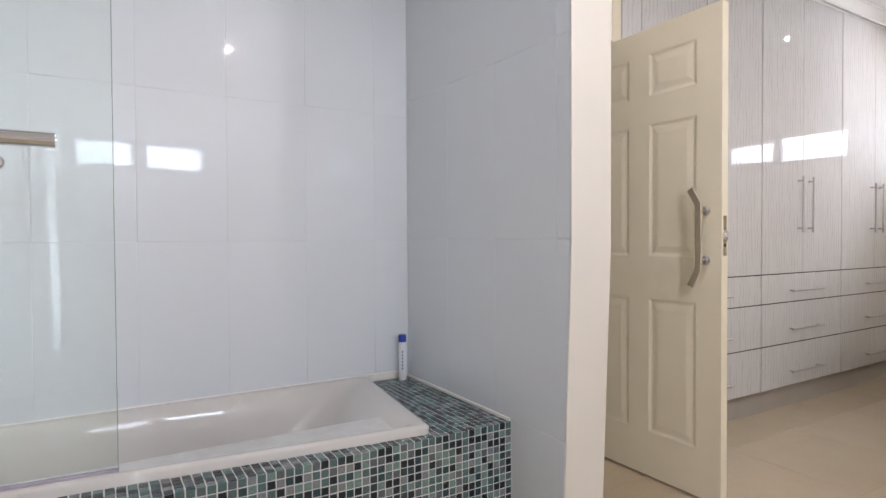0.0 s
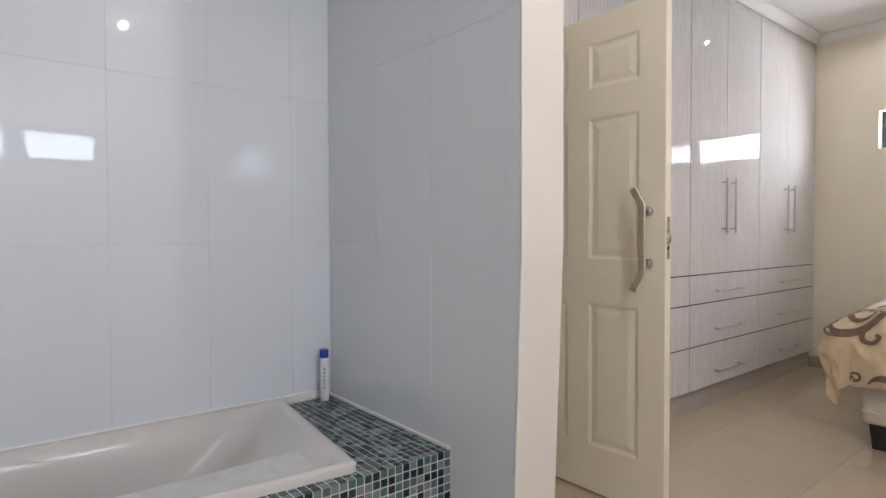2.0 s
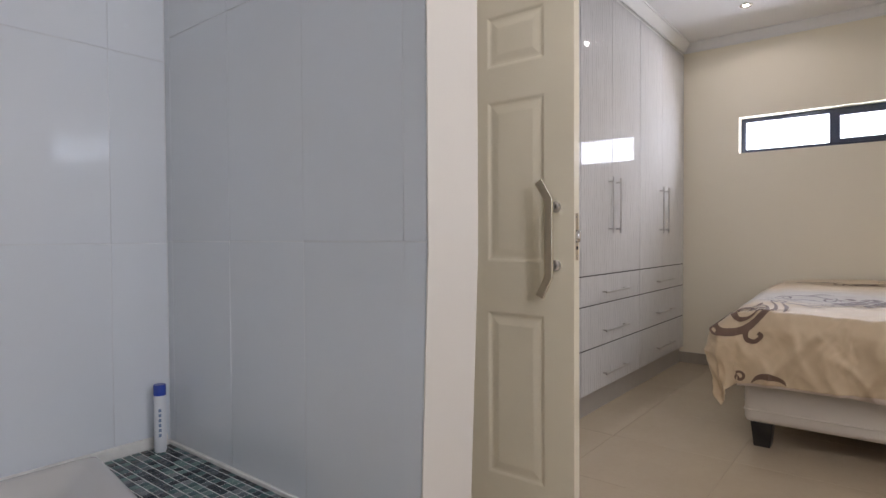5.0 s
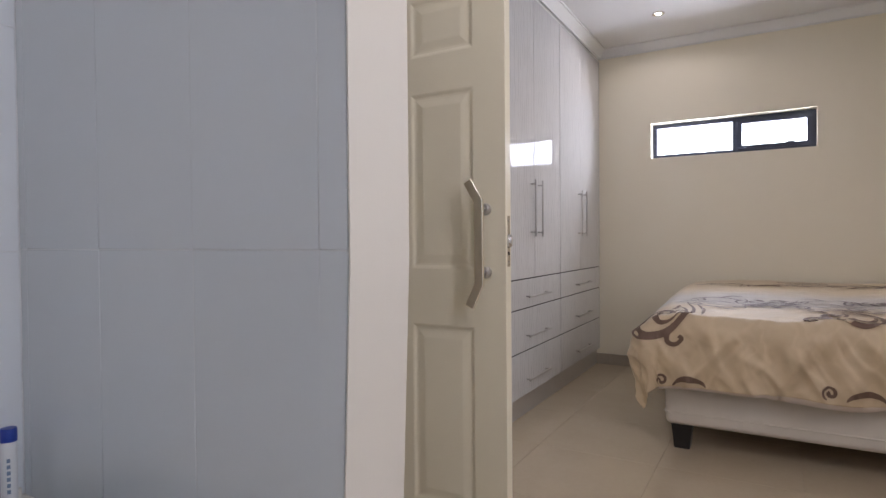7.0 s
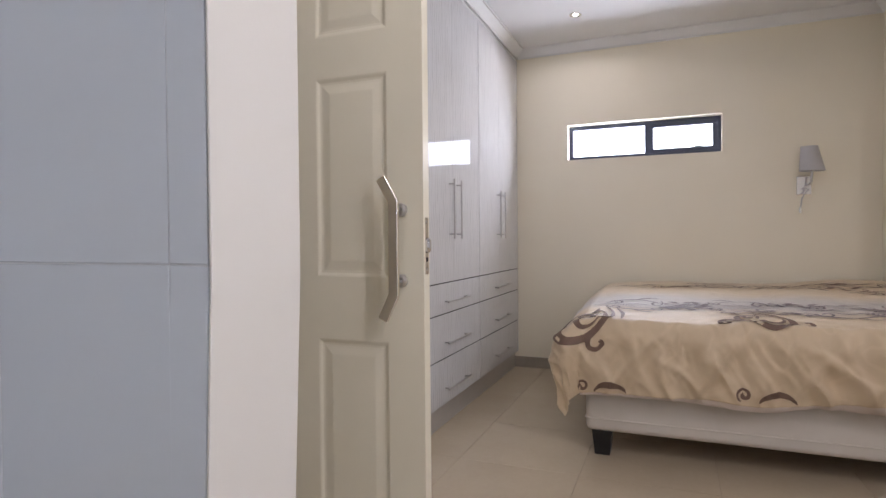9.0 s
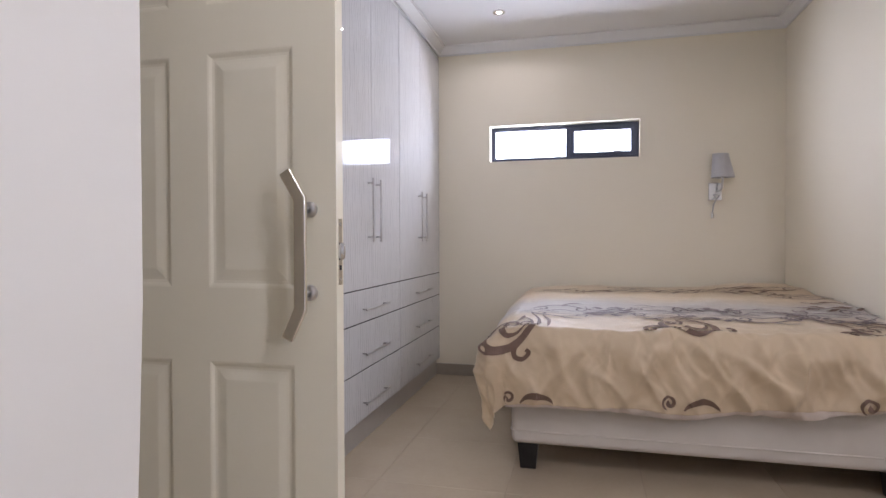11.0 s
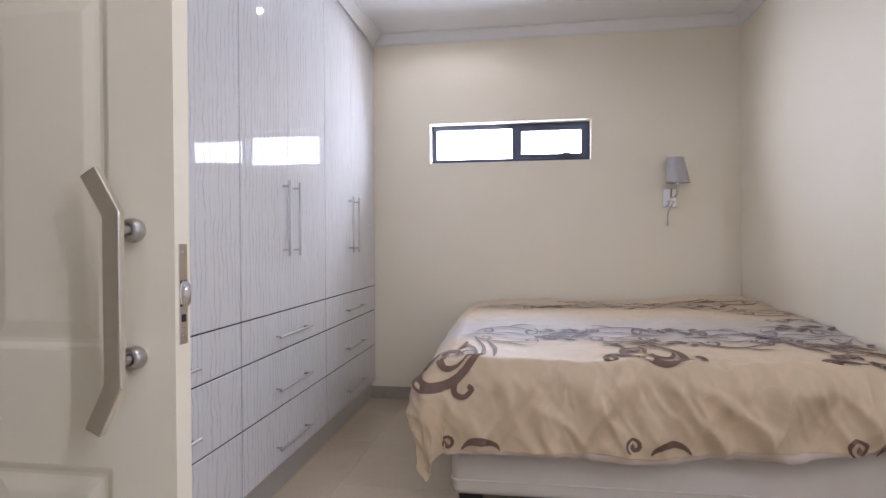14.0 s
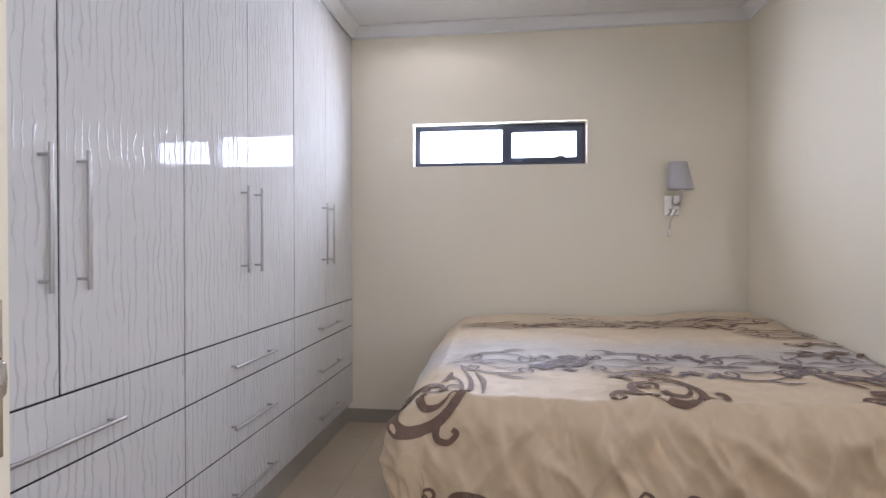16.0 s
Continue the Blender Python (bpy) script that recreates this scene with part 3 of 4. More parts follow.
lock = part("lock_plate", bm, M_NICKEL, door, "worn steel lock face plate")
part("latch", lathe([(0.0, -0.020), (0.006, -0.020), (0.0095, -0.015), (0.0105, 0.0), (0.0095, 0.015), (0.006, 0.020), (0.0, 0.020)], (2.083, D_Y0 - 0.0035, 1.108)), M_CHROME, lock, "chrome roller latch", True)
# Flat near-black blocks on the plate stand in for shade in its openings.
part("latch_slot", box(2.0745, D_Y0 - 0.0030, 1.087, 2.0915, D_Y0 - 0.0012, 1.129, 0.0005), M_GAP, lock, "near-black block painted as the shaded slot round the roller")
part("bolt_hole", box(2.078, D_Y0 - 0.0032, 1.062, 2.088, D_Y0 - 0.0015, 1.074, 0.0005), M_GAP, lock, "near-black block painted as the shaded bolt slot")
for z in (1.040, 1.174):
    part("screw", lathe([(0.0, 0.0), (0.0045, 0.0), (0.004, -0.0018), (0.0, -0.002)], (2.083, D_Y0 - 0.0015, z), "y", 12), M_CHROME, lock)


# ---- wardrobes ----
W_Y, W_B, W_TOP, W_BOT = 2.115, 2.70, 2.665, 0.138
DRAWERS = [(0.864, 0.680), (0.680, 0.414), (0.414, W_BOT)]


def bar_handle(name, p, q, parent, label):
    """A bar on two posts; p and q are its ends on the front, stood off towards the room."""
    off = Vector((0, -0.034, 0))
    p, q = Vector(p), Vector(q)
    d = (q - p).normalized()
    h = part(name, tube([p + off, q + off], 0.006, 12), M_STEEL, parent, label, True)
    for c in (p + d * 0.028, q - d * 0.028):
        part("post", tube([c, c + off], 0.0045, 8), M_STEEL, h, "", True)
    return h


def front_panel(name, x0, x1, z0, z1, parent, gap0=0.0015, gap1=0.0015):
    return part(name, box(x0 + gap0, W_Y, z0 + 0.0033, x1 - gap1, W_Y + 0.018, z1 - 0.0033, 0.0012, 1), M_LAM, parent)


def wardrobe(x0, x1, mid, label, dark_mid, group="built-in wardrobe run"):
    """A floor-to-ceiling unit: two tall doors over three drawers, on a recessed plinth."""
    u = tagged(thing("wardrobe_unit", "x", "x", at=(0, 0, 0)), label, "wardrobe", group)
    # Near-black up to just behind the fronts, so gaps read as shaded.
    part("carcass", box(x0 + 0.001, W_Y + 0.004, W_BOT + 0.004, x1 - 0.001, W_B, W_TOP), M_GAP, u, "near-black carcass, coloured as shade in the gaps between fronts")
    part("plinth", box(x0, W_Y + 0.030, 0.0, x1, W_Y + 0.048, W_BOT), M_PLINTH, u, "grey-beige plinth")
    g = 0.0038 if dark_mid else 0.0010
    for a, b_, hx_, g0, g1 in ((x0, mid, mid - 0.062, 0.0038, g), (mid, x1, mid + 0.062, g, 0.0038)):
        d = front_panel("door", a, b_, DRAWERS[0][0], W_TOP, u, g0, g1)
        bar_handle("handle", (hx_, W_Y, 1.128), (hx_, W_Y, 1.490), d, "brushed steel bar handle")
    for za, zb in DRAWERS:
        dr = front_panel("drawer_front", x0, x1, zb, za, u, 0.0038, 0.0038)
        hz = za - (0.110 if za > 0.8 else 0.172 if za > 0.6 else 0.180)
        bar_handle("handle", ((x0 + x1) / 2 - 0.195, W_Y, hz), ((x0 + x1) / 2 + 0.195, W_Y, hz), dr, "brushed steel bar handle")
    return u


wardrobe(4.395, X_E - 0.004, 4.888, "white wavy-embossed gloss wardrobe unit in the corner", False)
wardrobe(3.412, 4.395, 3.885, "white wavy-embossed gloss wardrobe unit, two doors over drawers", False)
wardrobe(2.322, 3.412, 2.866, "white wavy-embossed gloss wardrobe unit partly behind the open door", True)
filler = tagged(thing("wardrobe_end_panel", "x", "x"), "narrow white laminate end panel of the wardrobe run", "panel")
part("panel", box(2.179, W_Y, W_BOT, 2.3205, W_Y + 0.018, W_TOP, 0.0012, 1), M_LAM, filler)
part("plinth", box(2.179, W_Y + 0.030, 0.0, 2.321, W_Y + 0.048, W_BOT - 0.001), M_PLINTH, filler, "grey-beige plinth")
structure(link("trim_scribe", box(2.179, W_Y + 0.006, W_TOP + 0.002, X_E - 0.003, W_Y + 0.024, Z_C - 0.001), M_CORN), "white filler strip above the wardrobes", "trim")

# ---- bed ----
B_X0, B_X1, B_Y0, B_Y1 = 3.585, 5.42, -0.485, 1.275
bed = tagged(thing("bed", "x", "x", at=(0, 0, 0)), "double bed on a white upholstered base with black block feet", "bed")
base = part("base", box(B_X0, B_Y0, 0.130, B_X1, B_Y1, 0.405, 0.032, 4), M_BASE, bed, "off-white fabric bed base", True)
for z in (0.196,):
    ring = rounded_loop([(B_X0 - 0.001, B_Y0 - 0.001), (B_X1 + 0.001, B_Y0 - 0.001), (B_X1 + 0.001, B_Y1 + 0.001), (B_X0 - 0.001, B_Y1 + 0.001)], 0.034)
    part("piping", tube([(p.x, p.y, z) for p in ring] + [(ring[0].x, ring[0].y, z)], 0.0045, 8), M_BASE, base, "fabric piping seam", True)
part("mattress", box(B_X0 + 0.02, B_Y0 + 0.02, 0.405, B_X1, B_Y1 - 0.02, 0.690, 0.04, 3), M_BASE, bed, "", True)


def bed_leg(x, y):
    bm = bmesh.new()
    loft(bm, [[(x + sx * a, y + sy * a, z) for sx, sy in ((-1, -1), (1, -1), (1, 1), (-1, 1))] for a, z in ((0.036, 0.0), (0.038, 0.004), (0.050, 0.126), (0.050, 0.131))])
    bmesh.ops.recalc_face_normals(bm, faces=bm.faces)
    bm.faces.new([bm.verts.new((x + sx * 0.036, y + sy * 0.036, 0.0)) for sx, sy in ((-1, 1), (1, 1), (1, -1), (-1, -1))])
    part("leg", bm, M_BLACKLEG, bed, "tapered black plastic foot")


for lx, ly in ((3.655, 1.195), (3.655, -0.40), (5.34, 1.195), (5.34, -0.40)):
    bed_leg(lx, ly)

# bedspread: cloth coordinates are u across the bed (world y) and s from the foot edge (top positive, front fall negative)
C_X, C_YL, C_R = B_X0 - 0.012, B_Y1 + 0.012, 0.085


def smooth01(t):
    t = min(1.0, max(0.0, t))
    return t * t * (3 - 2 * t)


def soft_ridge(v, power):
    """A rounded crest where the noise crosses zero."""
    return max(0.0, 1.07 - math.sqrt(v * v + 0.005)) ** power


# long creases that run down the fall: from, to, height, half width
FOLDS = [(1.07, -0.05, 0.97, -0.36, 0.020, 0.030), (0.57, -0.05, 0.44, -0.36, 0.022, 0.026), (0.43, -0.10, 0.23, -0.34, 0.018, 0.024),
         (-0.02, -0.08, 0.09, -0.37, 0.022, 0.030), (0.80, -0.12, 0.85, -0.34, 0.012, 0.022), (-0.25, -0.06, -0.29, -0.34, 0.020, 0.028),
         (0.12, -0.05, 0.20, -0.22, 0.010, 0.018), (0.68, -0.20, 0.56, -0.38, 0.012, 0.020),
         (0.30, -0.12, 0.06, -0.28, 0.010, 0.020), (0.36, -0.14, 0.22, -0.36, 0.009, 0.018), (0.95, -0.10, 0.84, -0.33, 0.010, 0.018), (0.16, -0.20, 0.04, -0.36, 0.010, 0.018), (0.52, -0.10, 0.36, -0.30, 0.009, 0.018)]


def fold(u, s, ua, sa, ub, sb, height, width):
    """One crease with a sharp side and a soft side, fading at both ends."""
    du, ds = ub - ua, sb - sa
    ln = math.hypot(du, ds)
    t = ((u - ua) * du + (s - sa) * ds) / (ln * ln)
    if t < -0.2 or t > 1.2:
        return 0.0
    d = ((u - ua) * ds - (s - sa) * du) / ln + 0.010 * math.sin(7.0 * t + ua * 9.0)
    w_ = width * (0.55 if d > 0 else 1.6) * (0.7 + 0.6 * max(0.0, t))
    return height * math.exp(-(d / w_) ** 2) * smooth01((t + 0.2) / 0.4) * smooth01((1.2 - t) / 0.35)


def crease(u, s):
    """Folds in the cloth: broad slanting creases on the fall, gentle dents on the top."""
    drop = smooth01((0.06 - s) / 0.22)
    q = noise.noise((u * 3.1 + s * 2.2, s * 1.6 + 4.0, 1.3))
    diag = math.sin(9.0 * (u + 0.55 * s) + 5.0 * q)
    ridge = soft_ridge(noise.noise((u * 6.5 - s * 3.0, s * 3.0, 7.7)), 4)
    fine = noise.noise((u * 16, s * 13, 2.1))
    ridge2 = soft_ridge(noise.noise((u * 9.0 + s * 4.5, s * 2.2 + 3.0, 4.4)), 6)
    ridge3 = soft_ridge(noise.noise((u * 15.0 - s * 7.0, s * 5.0 + 8.0, 1.4)), 5)
    broad = soft_ridge(noise.noise((u * 3.6 + s * 2.6, s * 1.2 + 1.0, 6.1)), 5)
    fall = 0.012 * diag + 0.027 * ridge + 0.034 * broad + 0.010 * ridge2 + 0.006 * ridge3 + 0.004 * fine
    for ua, sa, ub, sb, hh, ww in FOLDS:
        fall += fold(u, s, ua, sa, ub, sb, hh, ww)
    top = 0.012 * noise.noise((u * 3.0, s * 3.5, 9.0)) + 0.004 * noise.noise((u * 11, s * 9, 3.0))
    return drop * fall + (1 - drop) * top


def cloth(u, s):
    """The place of a point of the bedspread."""
    a, b_ = max(0.0, -s), max(0.0, u - (C_YL - 0.0))
    x, y = C_X + max(0.0, s), min(u, C_YL)
    ztop = 0.722 + 0.055 * smooth01(max(0.0, s) / 1.2) - 0.012 * smooth01((0.12 - max(0.0, s)) / 0.12) - 0.012 * smooth01((u - C_YL + 0.12) / 0.12)
    ztop += 0.030 * smooth01((s - 1.15) / 0.35) * smooth01((0.15 - u) / 0.30)
    rho = math.hypot(a, b_)
    lift = crease(u, s)
    if rho <= 1e-6:
        return Vector((x, y, ztop + lift))
    ox, oy = -a / rho, b_ / rho
    if rho < C_R * 1.57:
        th = rho / C_R
        out, down = C_R * math.sin(th) * 0.6, C_R * (1 - math.cos(th))
    else:
        out, down = C_R * 0.6, C_R + (rho - C_R * 1.57)
    out += 0.05 * max(0.0, rho - 0.1) + 0.080 * oy * smooth01(rho / 0.18) * (1 - 0.6 * smooth01((rho - 0.16) / 0.22))
    side = smooth01(rho / (C_R * 1.57))
    out += lift * side
    return Vector((x + ox * out, y + oy * out, ztop - down * 0.985 + lift * (1 - side)))


def cloth_normal(u, s):
    e = 0.004
    du, ds = cloth(u + e, s) - cloth(u - e, s), cloth(u, s + e) - cloth(u, s - e)
    return ds.cross(du).normalized()


def hem(u):
    return -(0.400 - 0.018 * noise.noise((u * 3.0, 0.3, 0.0)) - 0.075 * smooth01((0.6 - u) / 1.1))


cover = tagged(thing("bedspread", "x", "x"), "beige damask bedspread with brown scrolls draped over the bed", "bedspread")
bm = bmesh.new()
uvl = bm.loops.layers.uv.new("UVMap")
NU, NS = 260, 230
US = [B_Y0 - 0.012 + (C_YL + 0.36 - B_Y0 + 0.012) * i / NU for i in range(NU + 1)]
grid = []
for u in US:
    row = []
    h = hem(u)
    for j in range(NS + 1):
        s = h + (B_X1 - 0.015 - C_X - h) * (j / NS) ** 1.15
        row.append((bm.verts.new(cloth(u, s)), (u, s)))
    grid.append(row)
for i in range(NU):
    for j in range(NS):
        q = (grid[i][j], grid[i + 1][j], grid[i + 1][j + 1], grid[i][j + 1])
        f = bm.faces.new([v for v, _ in q])
        for lp, (_, c) in zip(f.loops, q):
            lp[uvl].uv = c
bmesh.ops.recalc_face_normals(bm, faces=bm.faces)
cloth_ob = part("cloth", bm, M_COVER, cover, "", True)
mod = cloth_ob.modifiers.new("thickness", "SOLIDIFY")
mod.thickness, mod.offset = 0.006, -1


bm = bmesh.new()
prev = None
for i in range(121):
    u = B_Y0 + 0.02 + (B_Y1 - B_Y0) * i / 120
    h = hem(u)
    drop = 0.012 + 0.022 * max(0.0, noise.noise((u * 4.2, 5.5, 0.0))) * 2
    a, c = cloth(u, h + 0.03), cloth(u, h - drop)
    pair = (bm.verts.new(a + Vector((0.010, 0, 0))), bm.verts.new(c + Vector((0.006, 0, 0))))
    if prev:
        bm.faces.new((prev[0], pair[0], pair[1], prev[1]))
    prev = pair
lining = part("lining", bm, M_LINING, cover, "pale cloth lining showing under the hem", True)
mod = lining.modifiers.new("thickness", "SOLIDIFY")
mod.thickness = 0.003


def stroke(bm, pts, w0, w1, swell=0.0):
    """A tapering brush stroke laid on the cloth; pts are (u, s)."""
    n = len(pts)
    prev = None
    for i, (u, s) in enumerate(pts):
        u0, s0 = pts[max(0, i - 1)]
        u1, s1 = pts[min(n - 1, i + 1)]
        d = math.hypot(u1 - u0, s1 - s0) or 1e-6
        t = i / (n - 1)
        w_ = (w0 + (w1 - w0) * t + swell * math.sin(math.pi * t)) / 2
        nx, ny = -(s1 - s0) / d * w_, (u1 - u0) / d * w_
        pair = []
        for sg in (-1, 1):
            cu, cs = u + sg * nx, s + sg * ny
            nrm = cloth_normal(cu, cs)
            if nrm.z < 0 and cs > 0:
                nrm = -nrm
            if cs <= 0 and nrm.x > 0:
                nrm = -nrm
            pair.append(bm.verts.new(cloth(cu, cs) + nrm * 0.0055))
        if prev:
            bm.faces.new((prev[0], prev[1], pair[1], pair[0]))
        prev = pair


def spiral(cu, cs, r0, r1, a0, a1, n=30, squash=1.0):
    return [(cu + (r0 + (r1 - r0) * i / n) * math.cos(radians(a0 + (a1 - a0) * i / n)), cs + squash * (r0 + (r1 - r0) * i / n) * math.sin(radians(a0 + (a1 - a0) * i / n))) for i in range(n + 1)]


def arc_line(p, q, bow, n=16):
    """A line from p to q that bows sideways."""
    (a, b_), (c, d) = p, q
    ln = math.hypot(c - a, d - b_)
    nx_, ny_ = -(d - b_) / ln, (c - a) / ln
    return [(a + (c - a) * t + nx_ * bow * math.sin(math.pi * t), b_ + (d - b_) * t + ny_ * bow * math.sin(math.pi * t)) for t in [i / n for i in range(n + 1)]]


def flow(pts, n=9):
    """A smooth curve through a few points."""
    out = []
    for i in range(len(pts) - 1):
        p0, p1, p2, p3 = pts[max(0, i - 1)], pts[i], pts[i + 1], pts[min(len(pts) - 1, i + 2)]
        for j in range(n if i < len(pts) - 2 else n + 1):
            t = j / n
            out.append(tuple(0.5 * (2 * b_ + (c - a) * t + (2 * a - 5 * b_ + 4 * c - d) * t * t + (3 * b_ - a - 3 * c + d) * t ** 3) for a, b_, c, d in zip(p0, p1, p2, p3)))
    return out


def large_motif(cu, cs, k=1.0, flip=1, turn=0.0):
    """A big crescent of scrolls that hangs over the foot edge."""
    bm = bmesh.new()
    ct, st = math.cos(radians(turn)), math.sin(radians(turn))
    S = lambda pts: [(cu + k * (flip * p * ct - q * st), cs + k * (flip * p * st + q * ct)) for p, q in pts]
    stroke(bm, S(flow([(-0.050, 0.118), (-0.058, 0.098), (-0.078, 0.104), (-0.080, 0.140), (-0.052, 0.165), (-0.020, 0.140), (-0.030, 0.085)])), 0.020, 0.014, 0.004)
    stroke(bm, S(flow([(-0.052, 0.166), (-0.100, 0.150), (-0.112, 0.085), (-0.070, 0.015), (0.000, -0.040), (0.070, -0.035), (0.115, 0.030), (0.112, 0.125), (0.060, 0.215), (-0.050, 0.285), (-0.200, 0.330)])), 0.016, 0.006, 0.026)
    stroke(bm, S(flow([(-0.012, 0.070), (0.012, 0.040), (0.058, 0.036), (0.084, 0.080), (0.080, 0.130)])), 0.034, 0.004, 0.004)
    stroke(bm, S(flow([(0.080, 0.120), (0.055, 0.185), (-0.030, 0.232), (-0.130, 0.250)])), 0.005, 0.004, 0.010)
    stroke(bm, S(spiral(0.005, 0.185, 0.040, 0.034, 20, 365, 26, 0.75)), 0.010, 0.004, 0.004)
    stroke(bm, S(flow([(-0.066, 0.022), (-0.110, 0.052), (-0.158, 0.062), (-0.190, 0.032), (-0.182, -0.012), (-0.156, -0.014), (-0.152, 0.014), (-0.168, 0.018)])), 0.024, 0.016, 0.002)
    stroke(bm, S(flow([(0.112, 0.090), (0.126, 0.045), (0.162, 0.022), (0.196, 0.045), (0.190, 0.084), (0.168, 0.080)])), 0.024, 0.018, 0.002)
    stroke(bm, S(flow([(-0.175, 0.275), (-0.125, 0.235), (-0.090, 0.185)])), 0.004, 0.006, 0.020)
    stroke(bm, S(flow([(0.110, 0.240), (0.000, 0.315), (-0.120, 0.350)])), 0.003, 0.003, 0.016)
    return bm


def band_motif(cu, cs, k=1.0, flip=1, depth=1.0):
    """A long flourish of thin scrolls and leaves, part of a woven band."""
    bm = bmesh.new()
    S = lambda pts: [(cu + flip * k * p, cs + depth * k * q) for p, q in pts]
    for sg in (1, -1):
        stroke(bm, S(arc_line((-0.20, sg * 0.02), (0.16, sg * 0.06), sg * 0.075, 26)), 0.004, 0.006, 0.010)
        stroke(bm, S(spiral(-0.105, sg * 0.055, 0.050, 0.009, sg * 200, -sg * 180, 32)), 0.006, 0.013, 0.004)
        stroke(bm, S(spiral(0.125, sg * 0.060, 0.045, 0.009, sg * 60, -sg * 300, 30)), 0.005, 0.012, 0.004)
        stroke(bm, S(arc_line((-0.08, sg * 0.012), (0.10, sg * 0.020), sg * 0.030)), 0.003, 0.003, 0.011)
        stroke(bm, S(arc_line((0.14, sg * 0.008), (0.26, sg * 0.050), -sg * 0.020)), 0.003, 0.003, 0.018)
        stroke(bm, S(arc_line((0.0, sg * 0.11), (0.14, sg * 0.14), sg * 0.015)), 0.003, 0.003, 0.015)
    stroke(bm, S(arc_line((-0.24, 0.0), (0.0, 0.0), 0.012)), 0.003, 0.010, 0.008)
    stroke(bm, S(arc_line((0.22, 0.0), (0.36, 0.01), 0.015)), 0.010, 0.003, 0.015)
    return bm


def sprig(cu, cs, k=1.0, flip=1):
    bm = bmesh.new()
    S = lambda pts: [(cu + flip * k * p, cs + k * q) for p, q in pts]
    for a, b_, ln in ((0.0, 0.0, 0.09), (0.03, 0.03, 0.06), (-0.04, -0.03, 0.07), (0.07, -0.025, 0.05), (-0.09, 0.025, 0.06)):
        stroke(bm, S([(a + ln * (t - 0.5), b_ + 0.018 * math.sin(4 * t + a * 60)) for t in [i / 12 for i in range(13)]]), 0.003, 0.003, 0.024)
    stroke(bm, S(spiral(0.10, 0.02, 0.03, 0.007, 180, 500, 26)), 0.004, 0.012, 0.004)
    stroke(bm, S(spiral(-0.12, -0.01, 0.028, 0.007, 0, -330, 26)), 0.004, 0.012, 0.004)
    return bm


def print_motif(name, bm, label, ink=None):
    """Links a motif with every stroke as a piece of its own under the first one."""
    bm.verts.ensure_lookup_table()
    left, first = set(bm.verts), None
    for v in list(bm.verts):
        if v not in left:
            continue
        island, queue = [], [v]
        left.discard(v)
        while queue:
            q = queue.pop()
            island.append(q)
            for e in q.link_edges:
                o = e.other_vert(q)
                if o in left:
                    left.discard(o)
                    queue.append(o)
        piece = bmesh.new()
        copies = {q: piece.verts.new(q.co) for q in island}
        faces = set(f for q in island for f in q.link_faces)
        for f in sorted(faces, key=lambda f: f.index):
            piece.faces.new([copies[q] for q in f.verts])
        if first is None:
            first = part(name, piece, ink or M_SCROLL, cover, label)
        else:
            part("scroll_stroke", piece, ink or M_SCROLL, first)
    bm.free()


for cu, cs, turn in ((0.455, 0.0, 0), (-0.36, 0.0, 0), (1.355, -0.05, 55)):
    print_motif("scroll_print", large_motif(cu, cs, 1.0, -1, turn), "printed brown scroll crescent")
for cu, cs, fl in ((1.06, 0.42, -1), (0.52, 0.46, 1), (0.05, 0.43, -1), (-0.30, 0.48, 1)):
    print_motif("scroll_band", band_motif(cu, cs, 0.92, fl, 1.6), "woven grey-brown scroll band", M_SCROLL_GREY)
for cu, cs, fl in ((0.80, 0.40, 1), (0.76, 0.52, -1), (0.30, 0.33, -1), (0.25, 0.57, 1), (-0.14, 0.34, 1), (-0.40, 0.30, 1)):
    print_motif("sprig_print", sprig(cu, cs, 1.0, fl), "printed grey-brown leaf sprig", M_SCROLL_GREY)
for cu, cs, fl in ((1.08, 1.28, -1), (0.55, 1.34, 1), (0.08, 1.40, -1), (-0.28, 1.46, 1), (-0.36, 1.12, -1)):
    print_motif("scroll_band", band_motif(cu, cs, 0.95, fl), "woven brown scroll band")
for cu, cs, fl in ((0.80, 1.30, 1), (0.30, 1.24, -1), (0.24, 1.50, 1), (-0.10, 1.26, 1), (-0.42, 0.85, 1), (-0.40, 0.66, -1), (0.62, 1.58, 1)):
    print_motif("sprig_print", sprig(cu, cs, 1.15, fl), "printed brown leaf sprig")
for cu, h0 in ((0.47, -0.355), (-0.30, -0.318), (1.19, -0.365)):
    bm = bmesh.new()
    stroke(bm, spiral(cu + 0.085, h0, 0.034, 0.007, -60, 400, 30), 0.006, 0.016, 0.004)
    stroke(bm, spiral(cu - 0.05, h0 - 0.050, 0.080, 0.080, 20, 160, 20, 0.75), 0.006, 0.004, 0.024)
    print_motif("hem_print", bm, "printed brown scroll at the hem")

# ---- wall lamp ----
L_Y, L_X = -0.066, X_E
lamp = tagged(thing("wall_lamp", "x", "x", at=(0, 0, 0)), "chrome wall lamp with a grey tapered shade and reading arm", "wall lamp")
part("back_plate", box(L_X - 0.016, -0.080, 1.428, L_X - 0.0005, 0.014, 1.560, 0.003), M_CHROME, lamp, "chrome back plate")
bm = tube([(L_X - 0.015, L_Y + 0.01, 1.50), (L_X - 0.085, L_Y + 0.01, 1.50), (L_X - 0.105, L_Y + 0.005, 1.515), (L_X - 0.105, L_Y, 1.60)], 0.008, 12)
arm = part("arm", bm, M_STEEL, lamp, "chrome arm", True)
